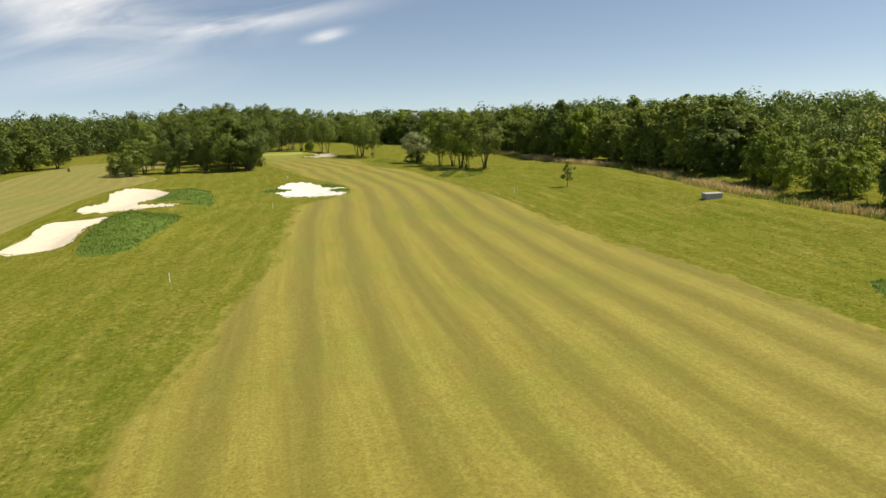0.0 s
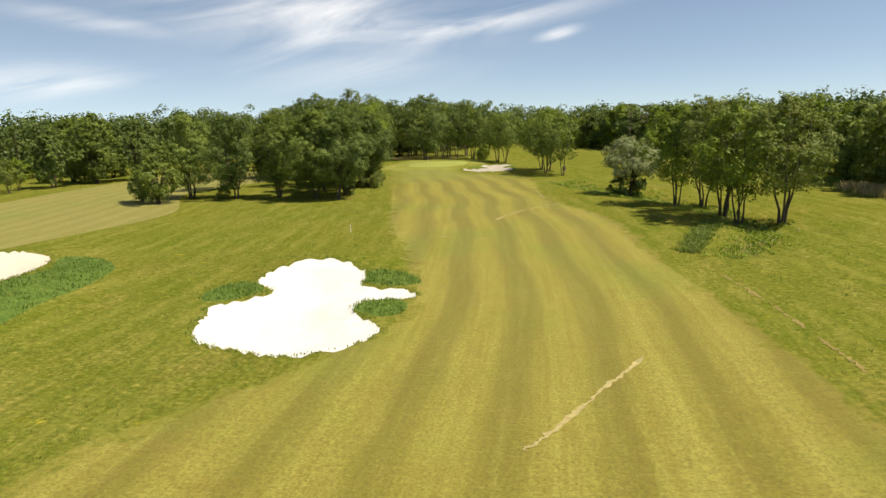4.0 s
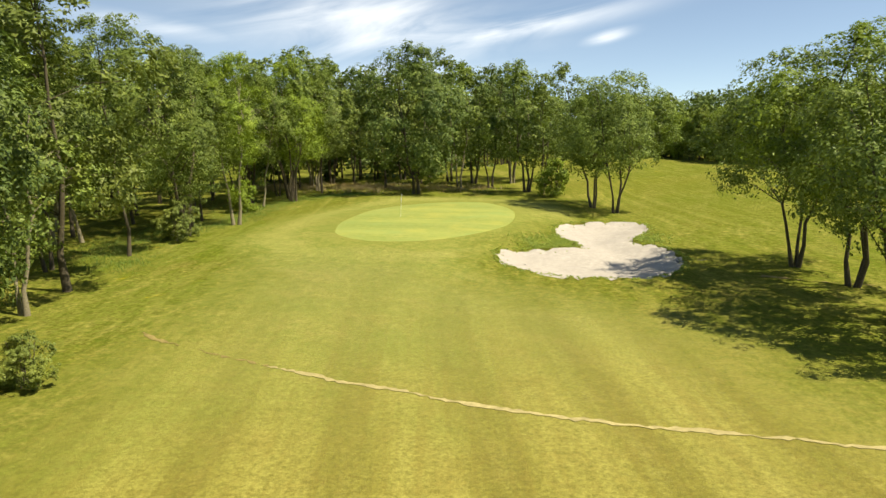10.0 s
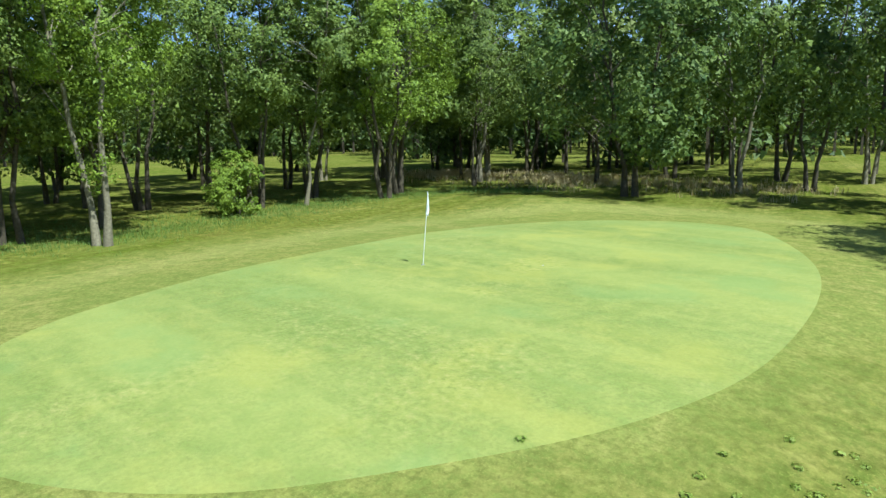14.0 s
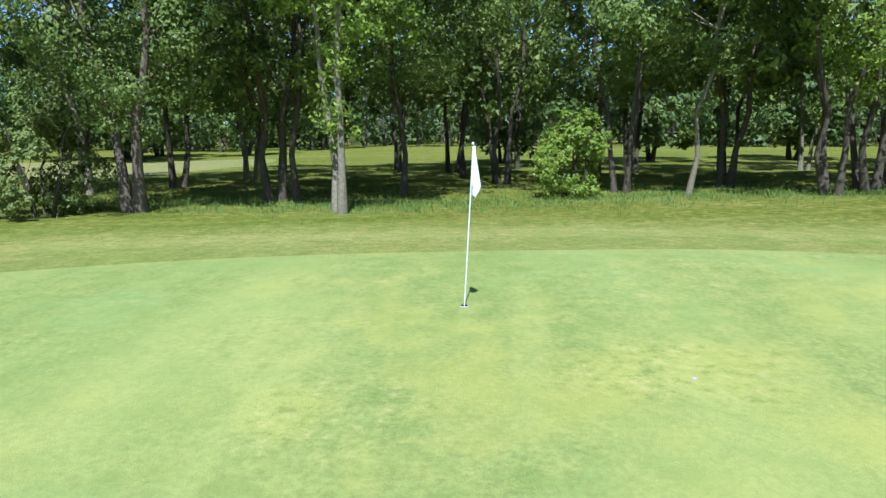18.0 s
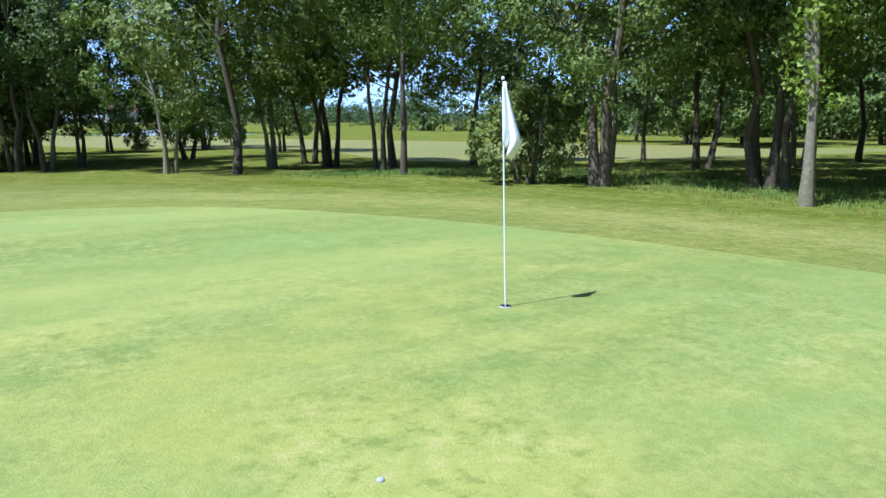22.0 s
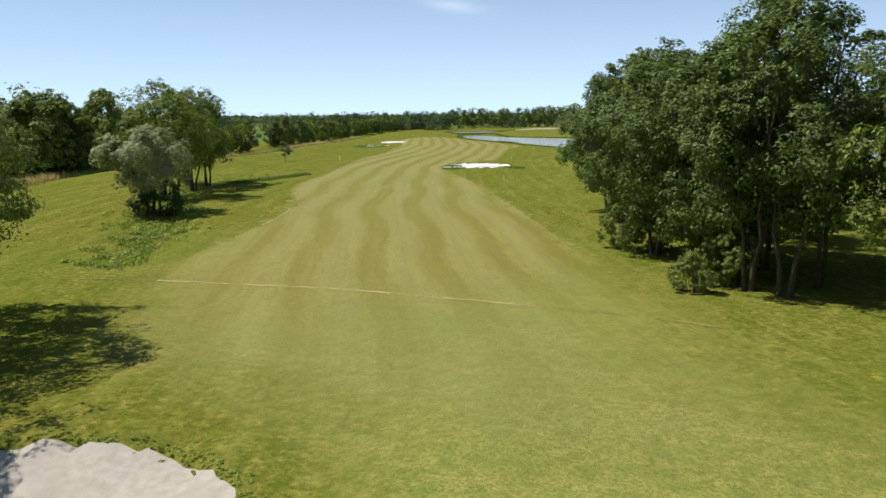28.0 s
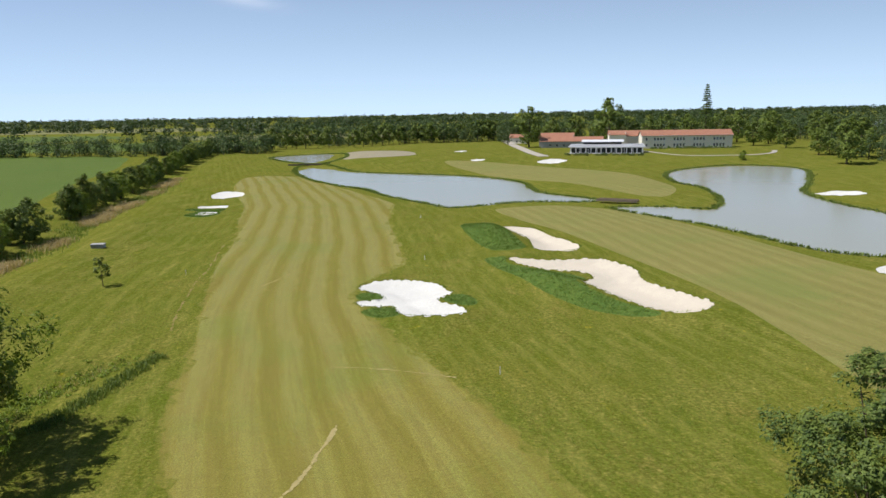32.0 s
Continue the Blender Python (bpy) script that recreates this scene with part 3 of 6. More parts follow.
BUNKERS = {
    "near": [(-39, 168), (-40, 170.5), (-38.2, 174.6), (-41.2, 177.5), (-42.0, 181), (-40.0, 183.8), (-36.5, 183.8), (-33.5, 181.0), (-32.5, 177.8), (-28.8, 177.4), (-27.4, 175.3),
             (-30.5, 173.6), (-29.3, 170.5), (-26.7, 168), (-27.3, 164.6), (-29.8, 162.4), (-33.8, 162.8), (-36.8, 164)],
    "green": [(-60.9, 295.2), (-60.5, 296.7), (-59.4, 297.9), (-57.7, 298.8), (-55.9, 299.9), (-56.5, 301.6), (-58.4, 304.0), (-59.8, 308.9), (-58.8, 312.9), (-56.0, 314.2), (-53.4, 313.6), (-52.3, 309.5), (-52.8, 305.4),
              (-52.6, 303.8), (-50.6, 301.4), (-49.0, 298.6), (-48.5, 295.4), (-49.4, 291.6), (-52.6, 290.0), (-55.9, 290.2), (-58.4, 291.5), (-60.2, 293.8)],
    "long": [(-49.2, 150.6), (-56, 150.0), (-64.5, 148.4), (-68.4, 156.1), (-68.3, 163.8), (-70.6, 170), (-73.5, 177), (-71.5, 182), (-66.5, 181.5), (-60.5, 172), (-58.6, 166.9), (-61.1, 162.4),
             (-60, 158.5), (-54.1, 156.6)],
    "short": [(-49.5, 116), (-56, 114.5), (-59.5, 126), (-63, 136), (-61, 141), (-55, 141), (-54, 130)],
    "east_a": [(28.1, 46.5), (31.5, 35.0), (38.0, 33.5), (39.0, 41.0), (36.5, 50.0), (33.0, 53.0)],
    "east_b": [(24.0, 74.0), (25.6, 68.8), (32.0, 70.6), (31.5, 74.6), (27.5, 75.8)],
    "east_c": [(22.0, 88.4), (23.0, 84.2), (27.4, 83.6), (27.6, 88.6), (25.0, 90.5)],
    "west_a": [(-76.0, -71.0), (-84.2, -83.0), (-91.0, -76.0), (-82.8, -64.0)],
    "south_a": [(-35.8, -152.0), (-39.8, -162.0), (-43.6, -160.0), (-40.0, -149.5)],
    "south_b": [(-44.8, -82.0), (-48.0, -87.5), (-52.0, -84.0), (-49.0, -78.0)],
    "west_b": [(-144.3, 56.3), (-152.6, 52.9), (-157.2, 60.7), (-149.6, 63.7)],
    "west_c": [(-104, 160), (-112, 155), (-121, 159), (-118, 168), (-108, 169)],
}
BUNKERS = {k: smooth_outline(v, 0.45 if k in ("near", "green", "long") else 1.5) for k, v in BUNKERS.items()}
# ragged lips
ragged = np.random.default_rng(77)
for k in ("near", "green", "long"):
    BUNKERS[k] = BUNKERS[k] + ragged.normal(0, 0.07, BUNKERS[k].shape)
POND_1 = smooth_outline([(38.8, -70.9), (34.3, -97.2), (8.0, -51.8), (-12.7, -36.8), (-43.5, -19.6), (-61.6, 6.9), (-65.8, 41.2), (-79.6, 60.6), (-75.9, 66.9), (-58.5, 65.6), (-39.5, 76.0), (-31.5, 66.5), (-17.5, 47.0), (-7.2, 23.5), (5.7, 9.1), (23.9, -23.2)], 2.5)
POND_2 = smooth_outline([(76.2, -166.3), (54.2, -195.7), (37.0, -190.0), (29.0, -164.0), (26.5, -132.0), (29.0, -103.0), (46.0, -110.4)], 3.0)
MUD_BANK = smooth_outline([(33.0, -192.0), (18.0, -186.0), (-4.0, -172.0), (-13.0, -148.0), (-13.0, -124.0), (4.0, -113.0), (20.0, -112.0), (25.5, -130.0), (28.0, -166.0)], 4.0)
POND_3 = smooth_outline([(-80.6, 80.1), (-95.4, 79.7), (-105.0, 84.8), (-114.7, 62.0), (-119.0, 31.9), (-115.9, 10.4), (-127.3, -29.1), (-161.0, -53.3), (-181.0, -32.6), (-160.6, 19.0), (-143.6, 51.9), (-140.7, 79.1), (-143.7, 107.9), (-139, 136), (-120, 147), (-110.0, 145.3),
                         (-103.5, 136.6), (-97.4, 116.3), (-88.2, 98.5)], 2.5)
FIELD_LINE = smooth_outline([(62.0, 143.8), (77.4, 83.7), (104.4, 13.0), (144.4, -115.7), (208.7, -202.3), (418.9, -171.7), (435.4, 124.6), (210.3, 187.1), (94.3, 186.4)], 12.0)
FAR_FIELDS = [smooth_outline(v, 40.0) for v in ([(140, -300), (460, -260), (520, -420), (160, -430)], [(-60, -520), (260, -500), (330, -640), (-90, -650)], [(420, -520), (900, -480), (960, -760), (480, -740)],
                                               [(-520, -560), (-260, -540), (-230, -700), (-560, -720)], [(-420, -900), (200, -860), (260, -1040), (-460, -1060)], [(350, -980), (900, -900), (950, -1200), (380, -1240)])]
HEDGE = smooth_outline([(6.0, 297.4), (12.8, 268.8), (21.3, 234.9), (32.1, 208.3), (36.2, 169.2), (41.5, 129.6), (52.9, 84.9), (62.2, 36.2), (89.0, -66.4), (129.0, -236.3)], 4.0, False)
MOUNDS = [(-50.0, 148.0, 7, 6, 0.7, 25), (-54.5, 167.0, 5, 14, 1.5, 30), (-47.0, 126.0, 5.5, 14, 2.5, 15), (-85.6, 325.5, 7, 5, 0.45, 0), (-36.0, 176.5, 4, 6, 0.2, 0), (-39.5, 185.0, 7.5, 4.5, 0.75, 0), (-71.5, 181.5, 6.0, 6.0, 0.6, 0)]
TALL_PATCHES = [smooth_outline(v, 0.8) for v in (
    [(-41.0, 113), (-45, 110.5), (-48.3, 118), (-51, 130), (-52.8, 140), (-47.2, 141.5), (-43, 130)],
    [(-45.2, 149.6), (-48.6, 149.4), (-48.8, 153.2), (-52.4, 157.6), (-58.4, 160.6), (-59.6, 164.3), (-57.6, 168.6), (-60.6, 175.5), (-65.8, 182.2), (-62.5, 183.3), (-57.5, 180), (-53.2, 173), (-50.0, 165), (-47, 157)],
    [(-42.6, 172.3), (-40.6, 171.4), (-38.9, 174.6), (-41.8, 177.4), (-43.6, 175.8)],
    [(-33.6, 182.6), (-32.7, 179.0), (-30.4, 178.3), (-28.6, 179.8), (-30.6, 182.6)],
    [(-30.9, 173.4), (-28.2, 174.6), (-26.9, 172.8), (-27.6, 170.4), (-29.8, 171.3)],
    [(24.0, 93.0), (21.6, 90.0), (21.2, 87.0), (22.6, 82.5), (23.0, 77.0), (27.0, 77.2), (33.0, 76.0), (33.5, 79.0), (29.0, 82.0), (29.5, 90.0)],
)]


def height(pts):
    """The lie of the land at each place."""
    pts = np.asarray(pts, float)
    x, y = pts[:, 0], pts[:, 1]
    z = 0.07 * np.sin(x * 0.11 + 1.3) * np.cos(y * 0.083) + 0.05 * np.sin(x * 0.05 - y * 0.07)
    z = z + 0.62 * smoothstep(270, 291, y) * (0.12 + 0.88 * smoothstep(-59.0, -63.5, x)) + 0.46 * smoothstep(9, 0, np.maximum(np.hypot((x + 71.5) / 1.0, (y - 308) / 1.45) - 5.5, 0))
    for mx, my, rx, ry, up, turn in MOUNDS:
        c, s = math.cos(radians(turn)), math.sin(radians(turn))
        u, v = ((x - mx) * c + (y - my) * s) / rx, (-(x - mx) * s + (y - my) * c) / ry
        z = z + up * np.exp(-1.6 * (u * u + v * v))
    d = line_distance(HEDGE, pts, False, 40)
    z = z + (0.95 * np.exp(-((d - 11) / 6.0) ** 2) - 0.5 * np.exp(-(d / 3.0) ** 2)) * smoothstep(235, 190, y)
    # the old ditch by the willow
    ditch = line_distance(DITCH, pts, False, 12)
    z = z - 0.55 * np.exp(-(ditch / 1.6) ** 2)
    for pond in (POND_1, POND_2, POND_3):
        dd = line_distance(pond, pts, True, 30)
        dd = np.where(inside(pond, pts), -dd, dd)
        z = z - 0.55 * smoothstep(14, 2, dd) - 0.75 * smoothstep(1.0, -2.5, dd)
    z = z + 2.0 * smoothstep(-40, -100, y) * smoothstep(60, 0, x)
    far = np.hypot(x, y - 150)
    z = z + smoothstep(700, 3800, far) * 9.0
    for name, b in BUNKERS.items():
        near = line_distance(b, pts, True, 8)
        ins = inside(b, pts)
        z = z - np.where(ins, 0.10 + 0.5 * smoothstep(0, 3.0, near), 0)
        z = z + np.where(ins, 0, 0.10 * smoothstep(2.5, 0, near))
    return z


DITCH = smooth_outline([(-33.1, 267.5), (-26.7, 256.4), (-19.5, 244.5), (-10.4, 232.1), (-4.1, 218.0), (-2.2, 209.0), (-5.8, 196.9)], 2.0, False)

ZONES = [("bunker_" + k, v, SAND_TAN if k in ("long", "short") else SAND_PALE if k == "green" else SAND) for k, v in BUNKERS.items()]
ZONES += [("putting_green", GREEN, PUTTING), ("green_fringe", COLLAR, COURSE)]
ZONES += [("tall_rough", t, TALL) for t in TALL_PATCHES]
ZONES += [("fairway", FAIRWAY, COURSE), ("fairway_second", SECOND, TURF_2), ("fairway_third", THIRD, TURF_2), ("crop_field", FIELD_LINE, FIELD)]
ZONES += [("mud_bank", MUD_BANK, MUD)]
ZONES += [("far_field", v, STUBBLE if k % 2 else FIELD) for k, v in enumerate(FAR_FIELDS)]
LABELS = {"mud_bank": ("dried tan mud bank of the far pond", "mud bank"), "bunker": ("kidney-shaped golf bunker of raked white sand", "sand bunker"), "putting_green": ("smooth pale green putting green, closely mown", "putting green"),
          "green_fringe": ("mown fringe of yellow-green turf round the putting green", "grass"), "tall_rough": ("dark green patch of uncut grass on a mound", "grass"),
          "fairway": ("dry yellow-green fairway with wavy mower stripes", "fairway"), "fairway_second": ("neighbouring fairway of dry mown turf with faint stripes", "fairway"),
          "fairway_third": ("striped turf between the ponds", "fairway"), "far_field": ("far field on the plain beyond the woods", "field"), "crop_field": ("bright green crop field beyond the hedge", "field")}


def build_ground():
    from mathutils.geometry import delaunay_2d_cdt
    rng = np.random.default_rng(3)
    pts, edges = [], []
    for _, line, _ in ZONES:
        base = len(pts)
        pts += [tuple(p) for p in line]
        edges += [(base + i, base + (i + 1) % len(line)) for i in range(len(line))]
    rim = np.array(pts)

    def grid(x0, x1, y0, y1, step, hole=None):
        gx, gy = np.meshgrid(np.arange(x0, x1, step), np.arange(y0, y1, step))
        g = np.stack([gx.ravel(), gy.ravel()], 1) + rng.uniform(-0.22, 0.22, (gx.size, 2)) * step
        if hole:
            a, b, c, d = hole
            g = g[~((g[:, 0] > a) & (g[:, 0] < b) & (g[:, 1] > c) & (g[:, 1] < d))]
        return g

    g = [grid(-116, 64, 40, 346, 2.0), grid(-190, 180, -230, 420, 6.0, (-117, 65, 39, 347)), grid(-700, 700, -800, 900, 35.0, (-191, 181, -231, 421)),
         grid(-4600, 4600, -4600, 4600, 280.0, (-701, 701, -801, 901))]
    for name, b in BUNKERS.items():
        if name in ("near", "green", "long", "short"):
            a = grid(b[:, 0].min(), b[:, 0].max(), b[:, 1].min(), b[:, 1].max(), 0.8)
            g.append(a[inside(b, a)])
    g = np.concatenate(g)
    # keep the loose places off the zone borders
    keep = np.ones(len(g), bool)
    cell = {}
    for p in rim:
        cell.setdefault((int(p[0] // 2), int(p[1] // 2)), []).append(p)
    for i, p in enumerate(g):
        cx, cy = int(p[0] // 2), int(p[1] // 2)
        for ax in (-1, 0, 1):
            for ay in (-1, 0, 1):
                for q in cell.get((cx + ax, cy + ay), ()):
                    if (q[0] - p[0]) ** 2 + (q[1] - p[1]) ** 2 < 0.16:
                        keep[i] = False
    pts += [tuple(p) for p in g[keep]]
    v, _, f, *_ = delaunay_2d_cdt([Vector(p) for p in pts], edges, [], 0, 1e-4)
    flat = np.array([tuple(p) for p in v])
    faces = np.array([tuple(t) for t in f])
    mid = flat[faces].mean(1)
    zone = np.full(len(faces), -1)
    for k in range(len(ZONES) - 1, -1, -1):
        zone[inside(ZONES[k][1], mid)] = k
    z = height(flat)
    place = np.column_stack([flat, z])
    for k in range(-1, len(ZONES)):
        pick = faces[zone == k]
        if not len(pick):
            continue
        used, where = np.unique(pick, return_inverse=True)
        name, mat = ("ground", COURSE) if k < 0 else (ZONES[k][0], ZONES[k][2])
        kind = name.split("_")[0] if name.startswith("bunker") else name
        me = mesh_from(name, place[used], where.reshape(-1, 3), mat, True)
        if mat is COURSE:
            # metres inside the fairway's and the apron's edge
            where_flat = place[used][:, :2]
            for key, outline in (("fairway_depth", FAIRWAY), ("apron_depth", COLLAR), ("green_depth", GREEN)):
                deep = line_distance(outline, where_flat, True, 30)
                layer = me.attributes.new(key, "FLOAT", "POINT")
                layer.data.foreach_set("value", np.where(inside(outline, where_flat), deep, -deep))
        if name.startswith("fairway") or mat is COURSE:
            line = {"fairway": MID_LINE, "ground": MID_LINE, "green_fringe": MID_LINE, "fairway_second": SECOND_LINE, "fairway_third": THIRD_LINE}[name]
            uv = across_along(line, place[used][:, :2])
            lay = me.uv_layers.new(name="mown")
            idx = np.empty(len(me.loops), int)
            me.loops.foreach_get("vertex_index", idx)
            lay.data.foreach_set("uv", uv[idx].ravel())
        ob = new("sand_bunker" if kind == "bunker" else name, me)
        if k < 0:
            tagged(ob, "sunlit rough grass with dry and weedy patches", "ground", "", "structure")
        else:
            tagged(ob, *LABELS[kind], "bunkers" if kind == "bunker" else "", "structure")


def across_along(line, pts):
    best = np.full(len(pts), 1e9)
    uv = np.zeros((len(pts), 2))
    run = 0.0
    for a, b in zip(line[:-1], line[1:]):
        ab = b - a
        n = np.hypot(*ab)
        t = np.clip(((pts - a) @ ab) / (n * n), 0, 1)
        off = pts - a - t[:, None] * ab
        d = np.hypot(*off.T)
        side = (ab[0] * (pts[:, 1] - a[1]) - ab[1] * (pts[:, 0] - a[0])) / n
        hit = d < best
        best[hit] = d[hit]
        uv[hit] = np.column_stack([side, run + t * n])[hit]
        run += n
    return uv


build_ground()


def ground_z(x, y):
    return float(height(np.array([[x, y]]))[0])


# ---- water ----
def build_water():
    m, n, l, out = node_material("pond_water")
    out.inputs["Base Color"].default_value = (0.285, 0.285, 0.222, 1)
    out.inputs["Roughness"].default_value = 0.16
    out.inputs["Specular IOR Level"].default_value = 0.22
    out.inputs["IOR"].default_value = 1.33
    geo = n.new("ShaderNodeNewGeometry")
    w = add_noise(n, l, 1.6, 3, 0.5, geo.outputs["Position"], (1, 0.45, 1))
    bump(n, l, w, 0.10, 0.06, out)
    for line in (POND_1, POND_2, POND_3):
        bm = bmesh.new()
        vs = [bm.verts.new((x, y, WATER_Z)) for x, y in line]
        face = bm.faces.new(vs)
        if face.normal.z < 0:
            face.normal_flip()
        bmesh.ops.triangulate(bm, faces=[face])
        me = bpy.data.meshes.new("pond")
        bm.to_mesh(me)
        bm.free()
        me.materials.append(m)
        tagged(new("pond", me), "still grey-green pond with grassy banks", "pond", "ponds", "structure")


WATER_Z = -0.72
build_water()


# ---- trees ----
def tube(path, radii, sides):
    """Rings round a path: places and four-sided faces."""
    path, radii = np.asarray(path, float), np.asarray(radii, float)
    k = len(path)
    way = np.gradient(path, axis=0)
    way /= np.linalg.norm(way, axis=1)[:, None] + 1e-9
    side = np.cross(way, np.array([0.31, 0.95, 0.05]))
    side /= np.linalg.norm(side, axis=1)[:, None] + 1e-9
    up = np.cross(way, side)
    a = np.arange(sides) * 2 * np.pi / sides
    ring = path[:, None] + radii[:, None, None] * (np.cos(a)[None, :, None] * side[:, None] + np.sin(a)[None, :, None] * up[:, None])
    i = np.arange(k - 1)[:, None] * sides
    j = np.arange(sides)[None]
    f = np.stack([i + j, i + (j + 1) % sides, i + sides + (j + 1) % sides, i + sides + j], -1).reshape(-1, 4)
    return ring.reshape(-1, 3), f


def join(pieces):
    v, f, base = [], [], 0
    for a, b in pieces:
        v.append(a)
        f.append(b + base)
        base += len(a)
    return np.concatenate(v), np.concatenate(f)


def leaves(rng, centres, radii, per, length, width, flat=0.8, heart=None):
    """Leaf sprays over the outer face of each clump, one pointed blade each."""
    c = np.repeat(centres, per, 0)
    r = np.repeat(radii, per)[:, None]
    d = rng.normal(size=c.shape)
    if heart is not None:
        out = c - heart
        out /= np.linalg.norm(out, axis=1)[:, None] + 1e-6
        d += out * 0.9
        lean_out = out * 0.35
    else:
        lean_out = 0.0
    d[:, 2] += 0.2
    d /= np.linalg.norm(d, axis=1)[:, None]
    depth = rng.uniform(0.45, 1.05, (len(c), 1)) ** 0.7
    stray = rng.random((len(c), 1)) < 0.07
    p = c + d * r * np.where(stray, depth * 1.3, depth) * np.array([1, 1, flat])
    nor = d * 0.75 + rng.normal(size=c.shape) * 0.30 + np.array([0, 0, 0.45]) + lean_out
    nor /= np.linalg.norm(nor, axis=1)[:, None]
    along = np.cross(nor, rng.normal(size=c.shape))
    along /= np.linalg.norm(along, axis=1)[:, None]
    wide = np.cross(nor, along)
    s = rng.uniform(0.6, 1.4, (len(c), 1))
    a, b = along * length * s * 0.5, wide * width * s * 0.75
    v = np.stack([p - a - b * 0.25, p - a * 0.1 + b, p + a], 1).reshape(-1, 3)
    f = np.arange(len(v)).reshape(-1, 3)
    return v, f


def tree_meshes(seed, tall, wide, bare, stems, lobes, count, leaf, bark, foliage, lean=0.12, thick=0.16, limbs=0.8, squat=1.0, low=0.0, tight=1.0, sprigs=0):
    """Trunk and crown. tall: metres; wide: the crown's reach; bare: height of clear stem; stems: trunks from one root;
    lobes: rounded masses of the crown; count: leaves in all; tight: size of the leaf clumps; sprigs: leafy shoots on the bare stems."""
    rng = np.random.default_rng(seed)
    wood, lines = [], []
    first = rng.uniform(0, 2 * np.pi)
    for s in range(stems):
        turn = first + s * 2 * np.pi / stems + rng.normal(0, 0.35)
        out = np.array([np.cos(turn), np.sin(turn)]) * (wide * 0.46 if stems > 1 else wide * lean * 2) * rng.uniform(0.6, 1.2)
        foot = np.array([np.cos(turn), np.sin(turn)]) * (0.22 if stems > 1 else 0.0)
        t = np.linspace(0, 1, 9)
        top = tall * rng.uniform(0.78, 0.92)
        path = np.column_stack([foot[0] + out[0] * t ** 1.1, foot[1] + out[1] * t ** 1.1, top * t])
        path[1:-1, :2] += rng.normal(0, 0.028 * wide, (7, 2))
        path[0, 2] = -0.25
        rad = thick * rng.uniform(0.7, 1.1) * (1 - 0.9 * t) + 0.012
        rad[0] *= 1.5
        wood.append(tube(path, rad, 7))
        lines.append(path)
    h = (np.arange(lobes) + rng.random(lobes)) / lobes
    size = wide * rng.uniform(0.40, 0.60, lobes) * (1.05 - 0.28 * h)
    z = bare + size * 0.55 + (tall - bare - size * 1.15) * h
    reach = wide * (np.sin(np.pi * np.clip(0.16 + 0.78 * h, 0, 1)) ** 0.7) * squat
    ang = np.arange(lobes) * 2.39996 + rng.normal(0, 0.5, lobes)
    rr = np.maximum(reach * rng.uniform(0.72, 1.16, lobes) - 0.5 * size, 0.05)
    inner = rng.random(lobes) < 0.18
    rr[inner] *= 0.35
    centres = np.column_stack([rr * np.cos(ang), rr * np.sin(ang), z])
    heart = np.array([0, 0, bare + (tall - bare) * 0.42])
    # twigs: small clumps over each lobe
    k = 20
    d = rng.normal(size=(lobes * k, 3)) + np.repeat((centres - heart) / (np.linalg.norm(centres - heart, axis=1)[:, None] + 1e-6), k, 0) * 0.9
    d /= np.linalg.norm(d, axis=1)[:, None]
    big = np.repeat(size, k)
    twigs = np.repeat(centres, k, 0) + d * (big * rng.uniform(0.35, 0.95, lobes * k))[:, None] * np.array([1, 1, 0.85])
    spread = big * rng.uniform(0.17, 0.36, lobes * k) * tight
    for c in np.concatenate([centres[: int(lobes * limbs)], twigs[rng.integers(0, len(twigs), int(lobes * 0.6))]]):
        line = lines[int(np.argmin([np.hypot(*(q[5, :2] - c[:2])) for q in lines]))]
        level = max(0.6 * bare, c[2] - rng.uniform(0.3, 0.8) * np.hypot(c[0], c[1]) - 0.6)
        q = int(np.clip(np.searchsorted(line[:, 2], level), 1, len(line) - 2))
        a = line[q]
        mid = (a + c) / 2 + np.array([0, 0, 0.10 * np.linalg.norm(c - a)]) + rng.normal(0, 0.08, 3)
        r0 = thick * 0.30 * rng.uniform(0.6, 1.1)
        wood.append(tube([a, mid, c], [r0, r0 * 0.6, 0.012], 5))
    wv, wf = join(wood)
    if sprigs:
        own = [lines[q % stems] for q in range(sprigs)]
        at = rng.uniform(0.16, 0.5, sprigs) * tall
        shoots = np.array([[np.interp(h0, q[:, 2], q[:, 0]), np.interp(h0, q[:, 2], q[:, 1]), h0] for q, h0 in zip(own, at)]) + rng.normal(0, 0.22, (sprigs, 3))
        twigs, spread = np.concatenate([twigs, shoots]), np.concatenate([spread, rng.uniform(0.25, 0.5, sprigs)])
    lv, lf = leaves(rng, twigs, spread, max(1, count // len(twigs)), *leaf, 0.85, heart)
    lv[:, 2] = np.maximum(lv[:, 2], low)
    return mesh_from("trunk", wv, wf, bark, True), mesh_from("crown", lv, lf, foliage)


def tree_kind(name, label, category, group, meshes):
    return dict(name=name, label=label, category=category, group=group, meshes=meshes)


def plant(kind, x, y, turn, size=1.0, tall=1.0, label=""):
    ob = new(kind["name"])
    ob.matrix_world = pose(x, y, ground_z(x, y), 0, 0, turn) @ Matrix.Diagonal((size, size, size * tall, 1))
    tagged(ob, label or kind["label"], kind["category"], kind["group"])
    trunk, crown = kind["meshes"]
    part_mesh("trunk", trunk, ob)
    part_mesh("crown", crown, ob)
    return ob


BELT_COAT = (LEAF_ASH, LEAF_DARK, LEAF_ASH, LEAF_WILLOW, LEAF_DARK, LEAF_ASH)
BELT_BARK = (BARK_PALE, BARK, BARK, BARK, BARK, BARK)


